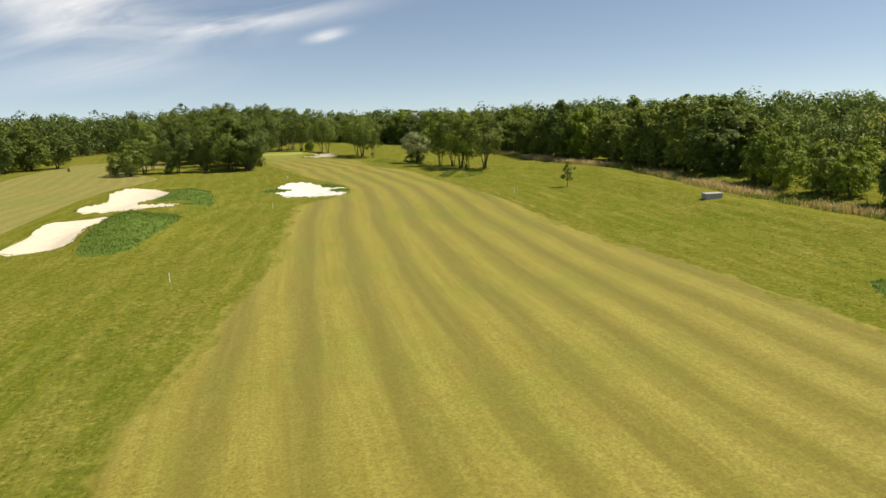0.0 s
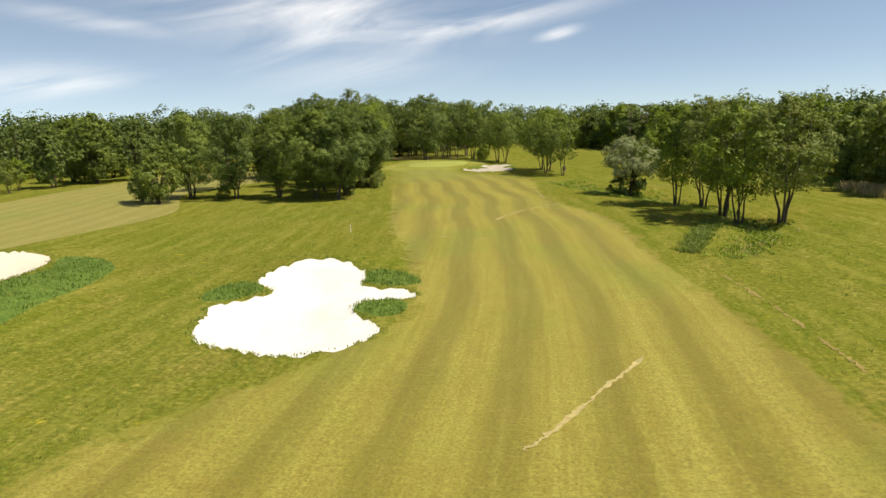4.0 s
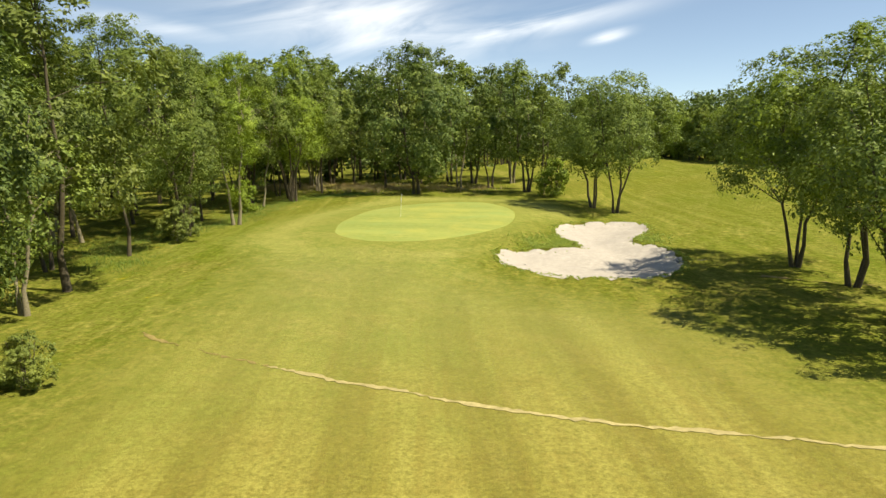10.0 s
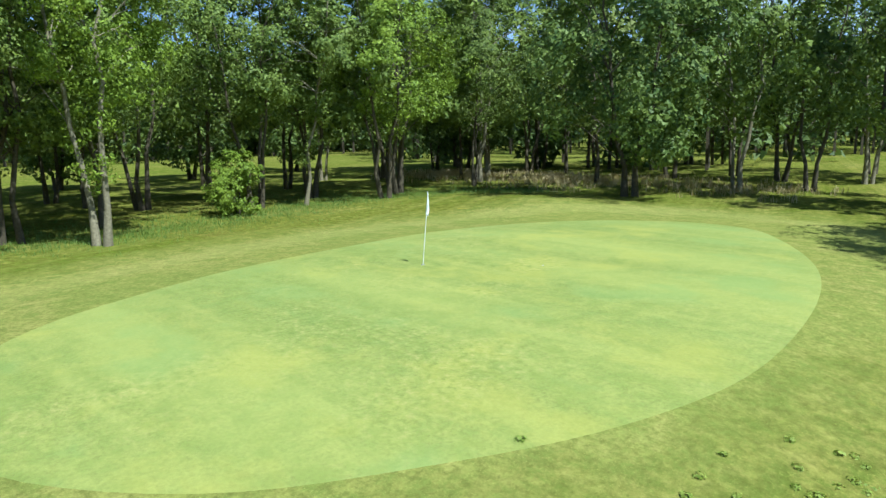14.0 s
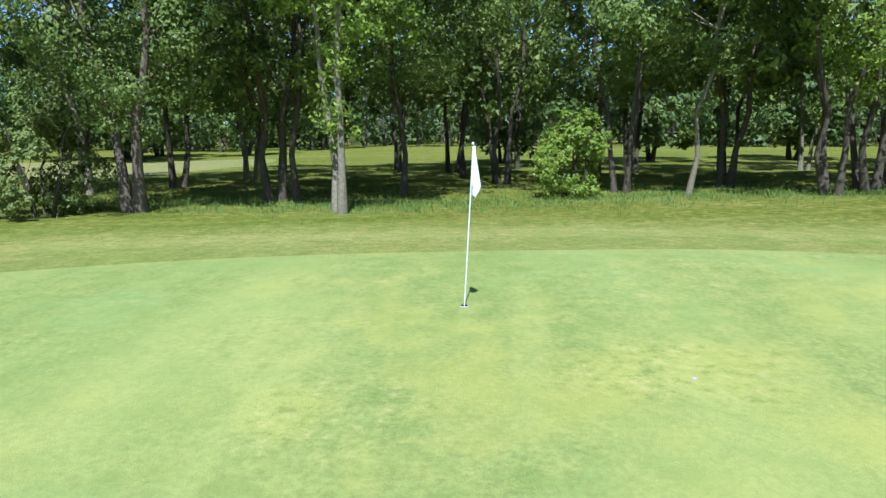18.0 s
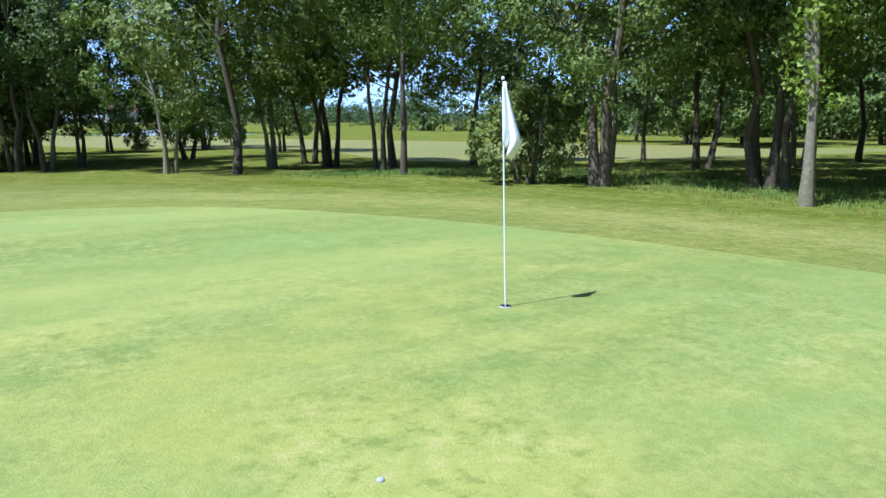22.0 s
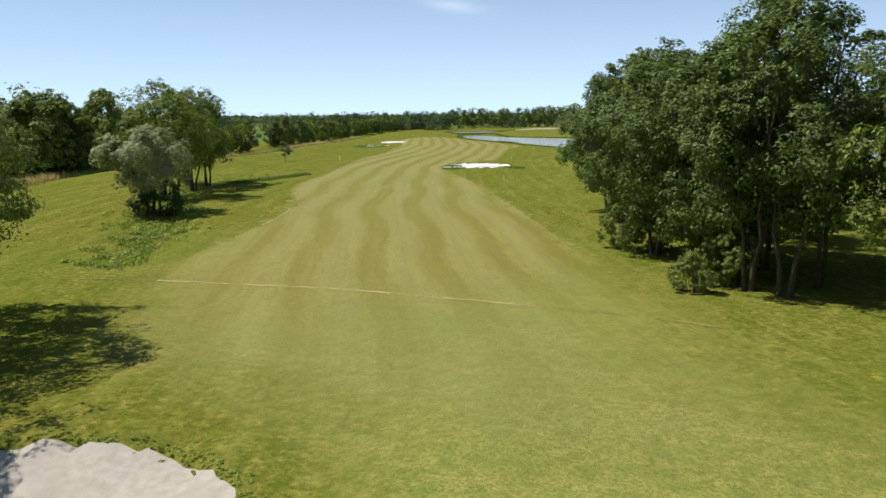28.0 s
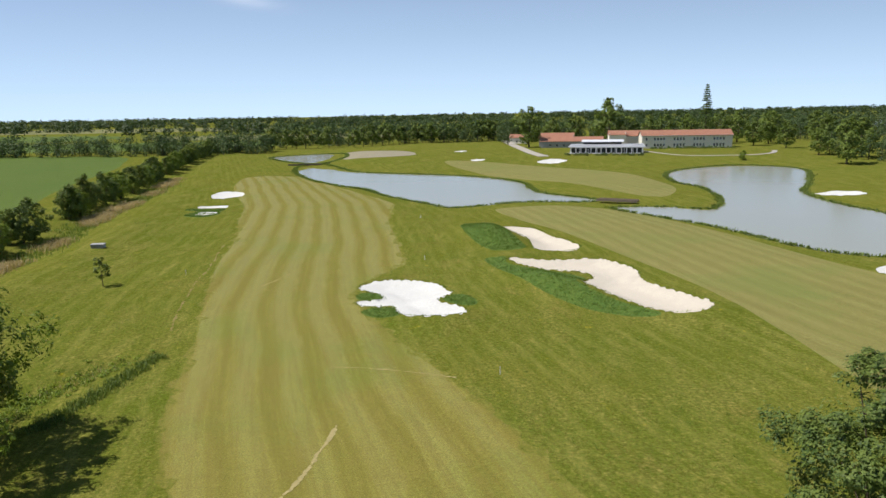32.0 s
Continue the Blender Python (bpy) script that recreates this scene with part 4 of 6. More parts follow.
def belt_kinds(count, leaf, bare=3.0, thick=0.11, lobes=24, coat=BELT_COAT):
    return [tree_kind("ash_tree", "slender several-stemmed ash tree with domed green crown", "tree", "trees round the green",
                      tree_meshes(100 + k, 13.0, 3.7, bare, (2, 2, 3, 1, 3, 2)[k], lobes, count, leaf, BELT_BARK[k], coat[k], thick=thick)) for k in range(6)]


BELT = belt_kinds(15000, (0.195, 0.12), 2.8, 0.11, 17)
FRONT = belt_kinds(30000, (0.135, 0.085), 3.7, 0.085, 24, (LEAF_ASH, LEAF_ASH, LEAF_YOUNG, LEAF_ASH, LEAF_ASH, LEAF_ASH))
BELT_BACK = belt_kinds(6600, (0.27, 0.17), 3.0, 0.10, 17, (LEAF_ASH, LEAF_DARK, LEAF_ASH, LEAF_WILLOW, LEAF_ASH, LEAF_ASH))
IVY_TREE = tree_kind("ash_tree", "pale twin-stemmed ash with leafy shoots up its stems", "tree", "trees round the green",
                     tree_meshes(130, 13.5, 3.3, 5.2, 2, 22, 26000, (0.135, 0.085), BARK_PALE, LEAF_YOUNG, thick=0.112, sprigs=36))
STOUT_TREE = tree_kind("ash_tree", "ash with a stout brown trunk and low leafy boughs", "tree", "trees round the green",
                       tree_meshes(131, 13.0, 3.6, 2.9, 2, 24, 32000, (0.135, 0.085), BARK_BROWN, LEAF_ASH, thick=0.17, sprigs=8))
PALE_TREE = [tree_kind("ash_tree", "leaning pale-barked ash with a thin high crown", "tree", "trees round the green",
                       tree_meshes(132 + k, 13.5, 3.0, 4.6, 1, 18, 20000, (0.135, 0.085), BARK_PALE, (LEAF_DARK, LEAF_ASH)[k], lean=0.42, thick=0.115, sprigs=(4, 16)[k])) for k in range(2)]
SPREAD = [tree_kind("spreading_tree", "spreading several-stemmed tree with a dense domed crown over bare stems", "tree", "trees round the green",
                    tree_meshes(140 + k, 13.0, 4.9, 3.9, 3, 30, 24000, (0.19, 0.12), BARK, (LEAF_ASH, LEAF_YOUNG)[k], thick=0.13)) for k in range(2)]
BROAD = [tree_kind("broadleaf_tree", "dense broad-crowned tree with dark green leaves reaching low", "tree", "trees along the fairway",
                   tree_meshes(200 + k, 12.0, 4.2, 1.5, (2, 3, 2, 3)[k], 28, 26000, (0.195, 0.122), BARK, (LEAF_DARK, LEAF_ASH, LEAF_DARK, LEAF_ASH)[k], thick=0.12))
         for k in range(4)]
BROAD_NEAR = [tree_kind("broadleaf_tree", "tall dense broad-crowned tree at the fairway's edge", "tree", "trees along the fairway",
                        tree_meshes(240 + k, 12.0, 4.1, 2.0, (3, 2)[k], 30, 40000, (0.185, 0.115), BARK, (LEAF_DARK, LEAF_ASH)[k], thick=0.12)) for k in range(2)]
BROAD_FAR = [tree_kind("broadleaf_tree", "dense broad-crowned tree far across the rough", "tree", "trees along the fairway",
                       tree_meshes(220 + k, 12.0, 4.3, 1.2, (2, 3)[k], 26, 9000, (0.42, 0.27), BARK, (LEAF_DARK, LEAF_ASH)[k], thick=0.17))
             for k in range(2)]
AIRY = [tree_kind("multi_stem_tree", "several-stemmed tree with light green airy crown", "tree", "trees along the fairway",
                  tree_meshes(300 + k, 11.5, 3.9, 2.9, (4, 4, 5)[k], 22, 11500, (0.25, 0.14), BARK, (LEAF_YOUNG, LEAF_WILLOW, LEAF_WILLOW)[k], thick=0.10))
        for k in range(3)]
SILVER = tree_kind("silver_tree", "silvery-leaved tree with rounded drooping crown over a dark shrub", "tree", "", tree_meshes(400, 9.0, 4.6, 3.0, 2, 26, 24000, (0.28, 0.12), BARK, LEAF_SILVER, thick=0.17))
SHRUB = [tree_kind("shrub", "rounded leafy shrub with leaves down to the ground", "shrub", "shrubs",
                   tree_meshes(500 + k, 2.4, 1.25, 0.0, 4, 14, 3600, (0.15, 0.09), BARK, (LEAF_WILLOW, LEAF_YOUNG, LEAF_DARK)[k], thick=0.04, low=0.03)) for k in range(3)]
HEDGEROW = [tree_kind("hedgerow_tree", "hedgerow tree with an uneven green crown", "tree", "trees of the hedgerow",
                      tree_meshes(600 + k, 11.5, 4.2, 0.5, (2, 2, 3, 2, 2)[k], 24, 7200, (0.44, 0.28), BARK, (LEAF_HEDGE, LEAF_ASH, LEAF_YOUNG, LEAF_DARK, LEAF_HEDGE)[k], thick=0.17, limbs=0.0)) for k in range(5)]
SHRUB_FAR = SHRUB
SHRUB = [tree_kind("shrub", "rounded leafy shrub with leaves down to the ground", "shrub", "shrubs",
                   tree_meshes(520 + k, 2.4, 1.25, 0.0, 5, 18, 11000, (0.10, 0.062), BARK, (LEAF_WILLOW, LEAF_YOUNG, LEAF_WILLOW)[k], thick=0.03, low=0.03)) for k in range(3)]
SAPLING = tree_kind("young_tree", "small young tree standing alone in the rough", "tree", "", tree_meshes(700, 4.1, 1.25, 1.0, 1, 9, 1500, (0.22, 0.13), BARK, LEAF_WILLOW, thick=0.05))

spin = random.Random(11)


def plant_all(kinds, rows, base, grow=1.22):
    for x, y, tall in rows:
        k = spin.choice(kinds)
        plant(k, x, y, spin.uniform(0, 360), grow * tall / base * spin.uniform(0.94, 1.06), spin.uniform(0.95, 1.05))


# belt between the green and the next fairway
plant(IVY_TREE, -88.9, 302.4, 55, 1.15)
plant(STOUT_TREE, -88.5, 295.2, 20, 1.15)
plant(PALE_TREE[0], -95.9, 288.7, 160, 1.1)
plant(PALE_TREE[0], -94.4, 290.0, 190, 1.05)
plant(PALE_TREE[1], -95.8, 315.8, 40, 1.15)
plant_all(FRONT, [(-91.9, 300.0, 12.5), (-94.2, 303.8, 13), (-96.8, 313.2, 14), (-85.7, 286.4, 14), (-87.3, 281.3, 14)], 13)
plant_all(BELT, [(-81.3, 277.6, 16.2), (-85.2, 272.4, 15.5), (-88.8, 269.4, 14), (-87.9, 274.4, 14.5), (-88.7, 280.4, 15), (-95.8, 277.9, 12), (-98.2, 292.2, 13), (-102.5, 294.3, 12), (-92.2, 299.0, 12), (-79.2, 273.1, 11)], 13)
plant_all(BELT_BACK, [(-104.7, 305.8, 13), (-107.3, 320.8, 14), (-97.4, 323.9, 14), (-100.4, 334.6, 15), (-102.4, 285.3, 11), (-108.8, 294.0, 12), (-103.2, 313.0, 14), (-111.4, 316.2, 15), (-99.6, 318.4, 14), (-113.5, 309.0, 14),
                 (-112.9, 327.4, 14), (-110.7, 332.3, 14), (-116.6, 338.6, 14), (-100.9, 307.9, 13), (-99.4, 300.2, 13), (-109.3, 304.8, 13), (-110.5, 301.2, 13), (-104.3, 345.0, 14), (-115.7, 343.0, 14)], 13)
plant(FRONT[5], -98.0, 331.8, 70, 1.25)
plant(FRONT[5], -101.5, 327.0, 200, 1.15)
plant(FRONT[3], -104.6, 336.5, 20, 1.2)
plant_all(FRONT[1:3], [(-95.6, 321.6, 14)], 13)
plant_all(BROAD_FAR, [(-121.5, 308.0, 9), (-124.0, 320.0, 10), (-126.5, 332.0, 10), (-119.0, 349.0, 10)], 12)
# trees behind the green
plant_all(BELT_BACK, [(-80.7, 339.2, 14), (-77.0, 341.8, 14), (-81.8, 348.4, 14), (-79.6, 360.1, 14), (-70.6, 337.4, 13), (-68.0, 335.2, 12), (-101.6, 347.4, 15), (-107.7, 350.4, 15), (-96.4, 354.3, 15), (-89.8, 346.3, 16), (-76.3, 349.5, 14),
                 (-92.0, 339.3, 15), (-104.6, 340.0, 15), (-86.9, 351.1, 15), (-94.5, 360.5, 15), (-70.8, 356.2, 14)], 13)
plant_all(BROAD[:1] + BROAD[2:3], [(-83.6, 331.6, 15.5), (-112.5, 344.0, 15), (-99.5, 365.4, 15)], 12)
plant_all(SPREAD[:1], [(-59.8, 325.8, 13.8), (-56.9, 322.0, 13.6)], 13, 1.0)
# trees by the green-side bunker
plant_all(SPREAD[:1], [(-42.0, 297.0, 13.2), (-38.7, 284.7, 13.0)], 13, 1.0)
plant_all(SPREAD[1:], [(-39.4, 292.2, 13.4)], 13, 1.0)
plant(BELT[5], -34.3, 280.2, 110, 0.98)
# willow, and the clump beyond it
plant(SILVER, -18.0, 245.3, 40, 1.0)
DARK_SHRUB = tree_kind("shrub", "dark shrub", "shrub", "shrubs", tree_meshes(510, 2.4, 1.25, 0.0, 4, 16, 6500, (0.12, 0.075), BARK, LEAF_SHADE, thick=0.04, low=0.02))
plant(DARK_SHRUB, -18.6, 244.7, 10, 2.1, 0.78, "dark shrub at the foot of the silver tree")
plant_all(AIRY, [(-11.1, 232.4, 11.5), (-7.7, 230.4, 12.5), (-5.7, 221.5, 12), (-4.2, 216.3, 12.5), (-0.0, 215.3, 12.5)], 11.5, 1.12)
# trees beside the fairway
plant_all(BROAD_NEAR[1:], [(-67.2, 234.4, 15.2)], 12, 1.0)
plant_all(BROAD_NEAR[:1], [(-62.9, 234.0, 14.4), (-64.5, 239.8, 13.6), (-73.2, 255.6, 14.6), (-67.6, 255.6, 13.0), (-70.2, 261.0, 13.4)], 12, 1.0)
plant_all(BROAD, [(-92.0, 234.8, 11), (-82.6, 234.6, 11), (-76.0, 237.4, 11.5), (-66.8, 244.2, 11.5), (-72.8, 247.8, 12), (-73.8, 259.2, 12),
                  (-84.2, 257.6, 10.5), (-95.3, 248.4, 12)], 12)
plant_all(BELT, [(-72.6, 264.8, 11.5), (-76.2, 263.5, 12), (-74.2, 266.0, 12)], 13)
for x, y, k, s in ((-65.2, 253.8, 0, 1.2), (-64.2, 240.4, 2, 0.8), (-71.4, 263.3, 0, 1.3), (-86.9, 292.9, 0, 1.3), (-94.6, 310.9, 1, 1.35), (-65.9, 332.6, 1, 1.7), (-72.4, 254.7, 0, 0.9), (-69.6, 266.0, 0, 0.8), (-85.3, 234.6, 2, 0.9), (-67.6, 253.6, 2, 1.0)):
    plant(SHRUB[k], x, y, spin.uniform(0, 360), s, 1.1)
# the far group and single trees across the next fairway
plant_all(BROAD_FAR, [(-138.5, 261.0, 11), (-135.7, 270.4, 11), (-143.2, 265.2, 12), (-149.2, 277.1, 12), (-91.8, 226.2, 8), (-102.0, 276.1, 9), (-97.0, 228.4, 5), (-141.1, 251.3, 11), (-150.3, 265.6, 12), (-164.2, 283.4, 12)], 12)
plant_all(AIRY, [(-139.8, 239.1, 6), (-144.9, 239.4, 6), (-143.6, 244.7, 6)], 11.5)
plant(SAPLING, 12.2, 165.0, 0, 1.15)
# edge of the wood beyond the open grass
EDGE = smooth_outline([(10, 300), (6, 321), (-9, 342), (-17, 361), (-30, 385), (-46, 412), (-68, 432), (-84, 456)], 5.0, False)
for a, b in zip(EDGE[:-1], EDGE[1:]):
    for off in (3.0, 8.0):
        q = a + (b - a) * spin.random() + np.array([0.85, 0.5]) * (off + spin.uniform(-1.5, 1.5))
        plant(spin.choice(HEDGEROW), q[0], q[1], spin.uniform(0, 360), spin.uniform(0.85, 1.35), spin.uniform(0.9, 1.1))
    if spin.random() < 0.7:
        q = a + (b - a) * spin.random()
        plant(spin.choice(SHRUB_FAR), q[0], q[1], spin.uniform(0, 360), spin.uniform(0.9, 1.9), 0.9)
# hedgerow along the ditch
for a, b in zip(HEDGE[:-1], HEDGE[1:]):
    away = np.array([b[1] - a[1], a[0] - b[0]]) / np.hypot(*(b - a))
    if away[0] < 0:
        away = -away
    for row in range(2 if a[1] > 110 else 1):
        p = a + away * ((3.0 if a[1] > 235 else 6.0) + row * 6.0 + spin.uniform(-1.5, 1.5)) + (b - a) * spin.random()
        if not 96 < p[1] < 112 and spin.random() < ((0.72 if row == 0 else 0.5) if p[1] > 165 else (0.7 if row == 0 else 0.3)):
            plant(spin.choice(HEDGEROW), p[0], p[1], spin.uniform(0, 360), spin.uniform(0.95, 1.36) if 180 < p[1] < 262 else spin.uniform(0.85, 1.2) if p[1] > 165 else spin.uniform(0.55, 0.84), spin.uniform(0.85, 1.1))


# ---- woods ----
def wood(name, label, places, seed, foliage, leaf=(1.5, 0.95), per=70):
    """A far wood: many crowns of leaf clumps over thin stems, joined."""
    rng = np.random.default_rng(seed)
    pieces, stems = [], []
    levels = height(np.array([p[:2] for p in places]))
    for (x, y, tall, wide), z0 in zip(places, levels):
        k = 7
        h = rng.uniform(0.04, 0.92, k)
        ang = rng.uniform(0, 6.283, k)
        rr = wide * np.sin(np.pi * (0.15 + 0.75 * h)) * np.sqrt(rng.uniform(0.05, 0.8, k))
        c = np.column_stack([x + rr * np.cos(ang), y + rr * np.sin(ang), z0 + tall * h])
        pieces.append(leaves(rng, c, wide * rng.uniform(0.42, 0.6, k), int(per * 1.6) // k, *leaf))
        stems.append(tube([(x, y, z0 - 0.3), (x + rng.normal(0, 0.3), y, z0 + tall * 0.7)], [0.22, 0.06], 4))
    v, f = join(pieces)
    root = tagged(new(name), label, "wood", "", "stuff")
    part_mesh("crowns", mesh_from("crowns", v, f, foliage), root)
    part_mesh("stems", mesh_from("stems", *join(stems), BARK), root)


def scatter(seed, count, x0, x1, y0, y1, tall, wide, keep=None):
    r = random.Random(seed)
    out = []
    while len(out) < count:
        x, y = r.uniform(x0, x1), r.uniform(y0, y1)
        if keep is None or keep(x, y):
            out.append((x, y, r.uniform(*tall), r.uniform(*wide)))
    return out


wood("wood_north", "dense green wood behind the green", scatter(1, 230, -200, -92, 352, 460, (15, 21), (3.5, 5.5)), 1, LEAF_FAR, (0.95, 0.6), 230)
wood("wood_north_far", "far row of trees across the open grass north of the green", scatter(10, 110, -110, -20, 450, 520, (14, 19), (4, 6)), 10, LEAF_FAR, (1.1, 0.7), 150)
wood("wood_north_east", "wood beyond the ditch", scatter(2, 230, -50, 110, 300, 450, (13, 18.5), (3.5, 5.5), lambda x, y: x > -42 + (410 - y) * 0.55), 2, LEAF_FAR, (0.95, 0.6), 230)
wood("wood_east", "trees east of the hedgerow", scatter(3, 130, 26, 130, 185, 305, (12, 18), (3.5, 5.5), lambda x, y: x > 26 + (300 - y) * 0.14), 3, LEAF_FAR, (0.95, 0.6), 230)
wood("wood_west", "wood across the neighbouring fairways", scatter(4, 400, -330, -172, 120, 400, (12, 18), (3.8, 5.8)) + scatter(14, 150, -200, -168, 225, 400, (13, 18), (4.2, 5.8)), 4, LEAF_FAR, (1.1, 0.7), 150)
wood("wood_south", "row of trees behind the ponds", scatter(5, 150, -80, 105, -355, -282, (13, 19), (4, 6)), 5, LEAF_PLAIN, (1.1, 0.7), 150)
wood("wood_south_west", "trees round the clubhouse", scatter(6, 380, -400, -70, -470, -225, (12, 19), (4.5, 7)), 6, LEAF_PLAIN, (1.1, 0.7), 150)
wood("wood_lake_side", "trees west of the ponds", scatter(11, 60, -330, -205, -130, -20, (9, 17), (4, 6), lambda x, y: x < -200 - (y + 130) * 0.25), 11, LEAF_PLAIN, (0.95, 0.6), 230)
wood("wood_far", "far woods on the plain", scatter(7, 2300, -1700, 1700, -2500, -480, (11, 17), (8, 14), lambda x, y: math.sin(x * 0.0045 + 1) * math.sin(y * 0.016 + x * 0.003) > 0.1), 7, LEAF_PLAIN, (4.2, 2.8), 44)
wood("wood_horizon", "woods on the horizon", scatter(8, 420, -1500, 1500, 560, 1500, (13, 19), (9, 16)), 8, LEAF_FAR, (5.5, 3.6), 40)
wood("field_hedge", "hedge of trees across the fields", scatter(9, 260, 90, 460, -235, -190, (10, 15), (4, 6.5)), 9, LEAF_PLAIN, (1.1, 0.7), 150)


# ---- long grass, weeds and reeds ----
def tufts(name, label, places, seed, tall, blades, material, width=0.02, spread=0.12):
    """Grass blades in small tufts, joined: each blade is a bent strip of two faces."""
    rng = np.random.default_rng(seed)
    p = np.asarray(places, float)
    z = height(p)
    n = len(p) * blades
    foot = np.repeat(np.column_stack([p, z - 0.02]), blades, 0) + np.column_stack([rng.normal(0, spread, (n, 2)), np.zeros(n)])
    a = rng.uniform(0, 2 * np.pi, n)
    out = np.column_stack([np.cos(a), np.sin(a), np.zeros(n)])
    side = np.column_stack([-np.sin(a), np.cos(a), np.zeros(n)]) * (width * rng.uniform(0.6, 1.4, n))[:, None]
    h = (tall * rng.uniform(0.45, 1.15, n))[:, None]
    up = np.array([0, 0, 1.0])
    mid = foot + up * h * 0.6 + out * h * 0.12
    tip = foot + up * h + out * h * rng.uniform(0.2, 0.6, (n, 1))
    v = np.stack([foot - side, foot + side, mid + side * 0.8, mid - side * 0.8, tip], 1).reshape(-1, 3)
    b = np.arange(n)[:, None] * 5
    quads = (b + [0, 1, 2, 3]).tolist()
    tris = (b + [3, 2, 4]).tolist()
    tagged(new(name, mesh_from(name, v, quads + tris, material)), label, "grass", "", "stuff")


def along(line, count, off, seed, closed=True):
    """Places strewn along a line, off metres to either side."""
    rng = np.random.default_rng(seed)
    k = rng.integers(0, len(line) if closed else len(line) - 1, count)
    t = rng.random((count, 1))
    q = line[k] * (1 - t) + line[(k + 1) % len(line)] * t
    return q + rng.normal(0, off, (count, 2))


rng = np.random.default_rng(21)
edge = smooth_outline([(-80.5, 283), (-87, 287), (-88.6, 295), (-88.8, 303), (-91, 311), (-94, 318), (-93, 326), (-88, 331)], 1.0, False)
tufts("long_grass", "uncut green grass under the trees by the green", np.concatenate([along(edge, 2600, 1.3, 1, False) + [-2.2, 0.3], along(edge, 1500, 2.8, 2, False) + [-5, 1]]), 31, 0.19, 7, BLADE_TALL, 0.010, 0.2)
wild = smooth_outline([(-90, 334), (-97, 340), (-106, 336), (-112, 340), (-86, 341), (-78, 338)], 2.0, False)
tufts("dry_grass", "dry straw-coloured grass behind the green", along(wild, 1600, 2.5, 3, False), 32, 0.5, 5, BLADE_DRY, 0.018)
weedy = BUNKERS["green"]
spots = along(weedy, 1500, 0.3, 4)
spots = spots[~inside(weedy, spots) | (rng.random(len(spots)) < 0.25)]


def low_weeds(name, label, places, seed, tall, per, foliage, leaf=(0.055, 0.04)):
    """Low leafy weeds: many small leaves close over the ground, joined."""
    r = np.random.default_rng(seed)
    p = np.asarray(places, float)
    c = np.column_stack([p, height(p) + tall * r.uniform(0.2, 0.7, len(p))])
    v, f = leaves(r, c, tall * r.uniform(0.9, 2.0, len(p)), per, *leaf, 0.4)
    tagged(new(name, mesh_from(name, v, f, foliage)), label, "weeds", "", "stuff")


low_weeds("bunker_weeds", "weeds and grass along the edge of the green-side bunker", spots, 33, 0.05, 26, LEAF_WEED)
notch = np.array([(-58.6, 301.6)]) + rng.normal(0, 1, (1700, 2)) * [1.25, 1.35]
notch = notch[~inside(weedy, notch)]
low_weeds("bunker_notch_weeds", "leafy weeds on the grass tongue of the bunker", notch, 34, 0.06, 30, LEAF_WEED)
tongue = np.array([(-51.6, 304.8)]) + rng.normal(0, 1, (320, 2)) * [1.0, 1.3]
low_weeds("bunker_side_weeds", "leafy weeds beside the waist of the bunker", tongue[~inside(weedy, tongue)], 35, 0.07, 26, LEAF_WEED)
for k, patch in enumerate(TALL_PATCHES):
    lo, hi = patch.min(0), patch.max(0)
    area = (hi - lo).prod()
    g = rng.uniform(lo, hi, (int(min(2600, area * 9)), 2))
    tufts("uncut_grass", "dark green uncut grass on a bunker mound", g[inside(patch, g)], 40 + k, 0.24, 5, BLADE_TALL, 0.028, 0.2)
for k, (name, off) in enumerate((("near", 0.22), ("long", 0.3), ("short", 0.3))):
    b = BUNKERS[name]
    g = along(b, 700, off, 60 + k)
    tufts("bunker_edge_grass", "grass along the lip of a bunker", g[~inside(b, g)], 50 + k, 0.16, 5, BLADE, 0.02, 0.1)
tufts("ditch_plants", "rank weeds along the old ditch", along(DITCH, 1500, 0.9, 7, False), 70, 0.28, 7, BLADE, 0.03, 0.3)
tufts("ditch_straw", "dry straw among the ditch weeds", along(DITCH, 300, 1.0, 8, False), 71, 0.4, 5, BLADE_DRY, 0.025, 0.2)
low_weeds("ditch_shrubs", "lush green brambles and weeds in the old ditch", np.concatenate([along(DITCH, 420, 1.1, 17, False), along(DITCH[6:16], 160, 2.0, 18, False)]), 74, 0.34, 46, LEAF_YOUNG, (0.17, 0.11))
reed_places = along(HEDGE[:80], 10000, 1.5, 9, False) - [1.2, 0]
reed_places = reed_places[np.sin(reed_places[:, 1] * 0.21) + np.sin(reed_places[:, 1] * 0.083 + 1) + rng.normal(0, 0.4, len(reed_places)) > 0.1]
tufts("hedge_reeds", "tall tan reeds in front of the hedgerow", reed_places, 72, 1.2, 6, BLADE_DRY, 0.05, 0.5)
tufts("hedge_weeds", "green weeds along the foot of the hedgerow", along(HEDGE[:75], 2600, 2.2, 10, False), 73, 0.8, 6, BLADE, 0.05, 0.4)
for k, pond in enumerate((POND_1, POND_2, POND_3)):
    tufts("pond_reeds", "dark reeds and rushes along the pond's bank", along(pond, 2400, 0.5, 80 + k), 90 + k, 0.6, 4, LEAF_ASH if k else BLADE, 0.10, 0.4)
low = smooth_outline([(-9.5, 196), (-8.8, 203), (-8.2, 208), (-6.8, 214)], 1.0, False)
tufts("weed_row", "row of low green weeds beside the fairway", along(low, 700, 0.5, 12, False), 95, 0.45, 6, LEAF_ASH, 0.03, 0.2)
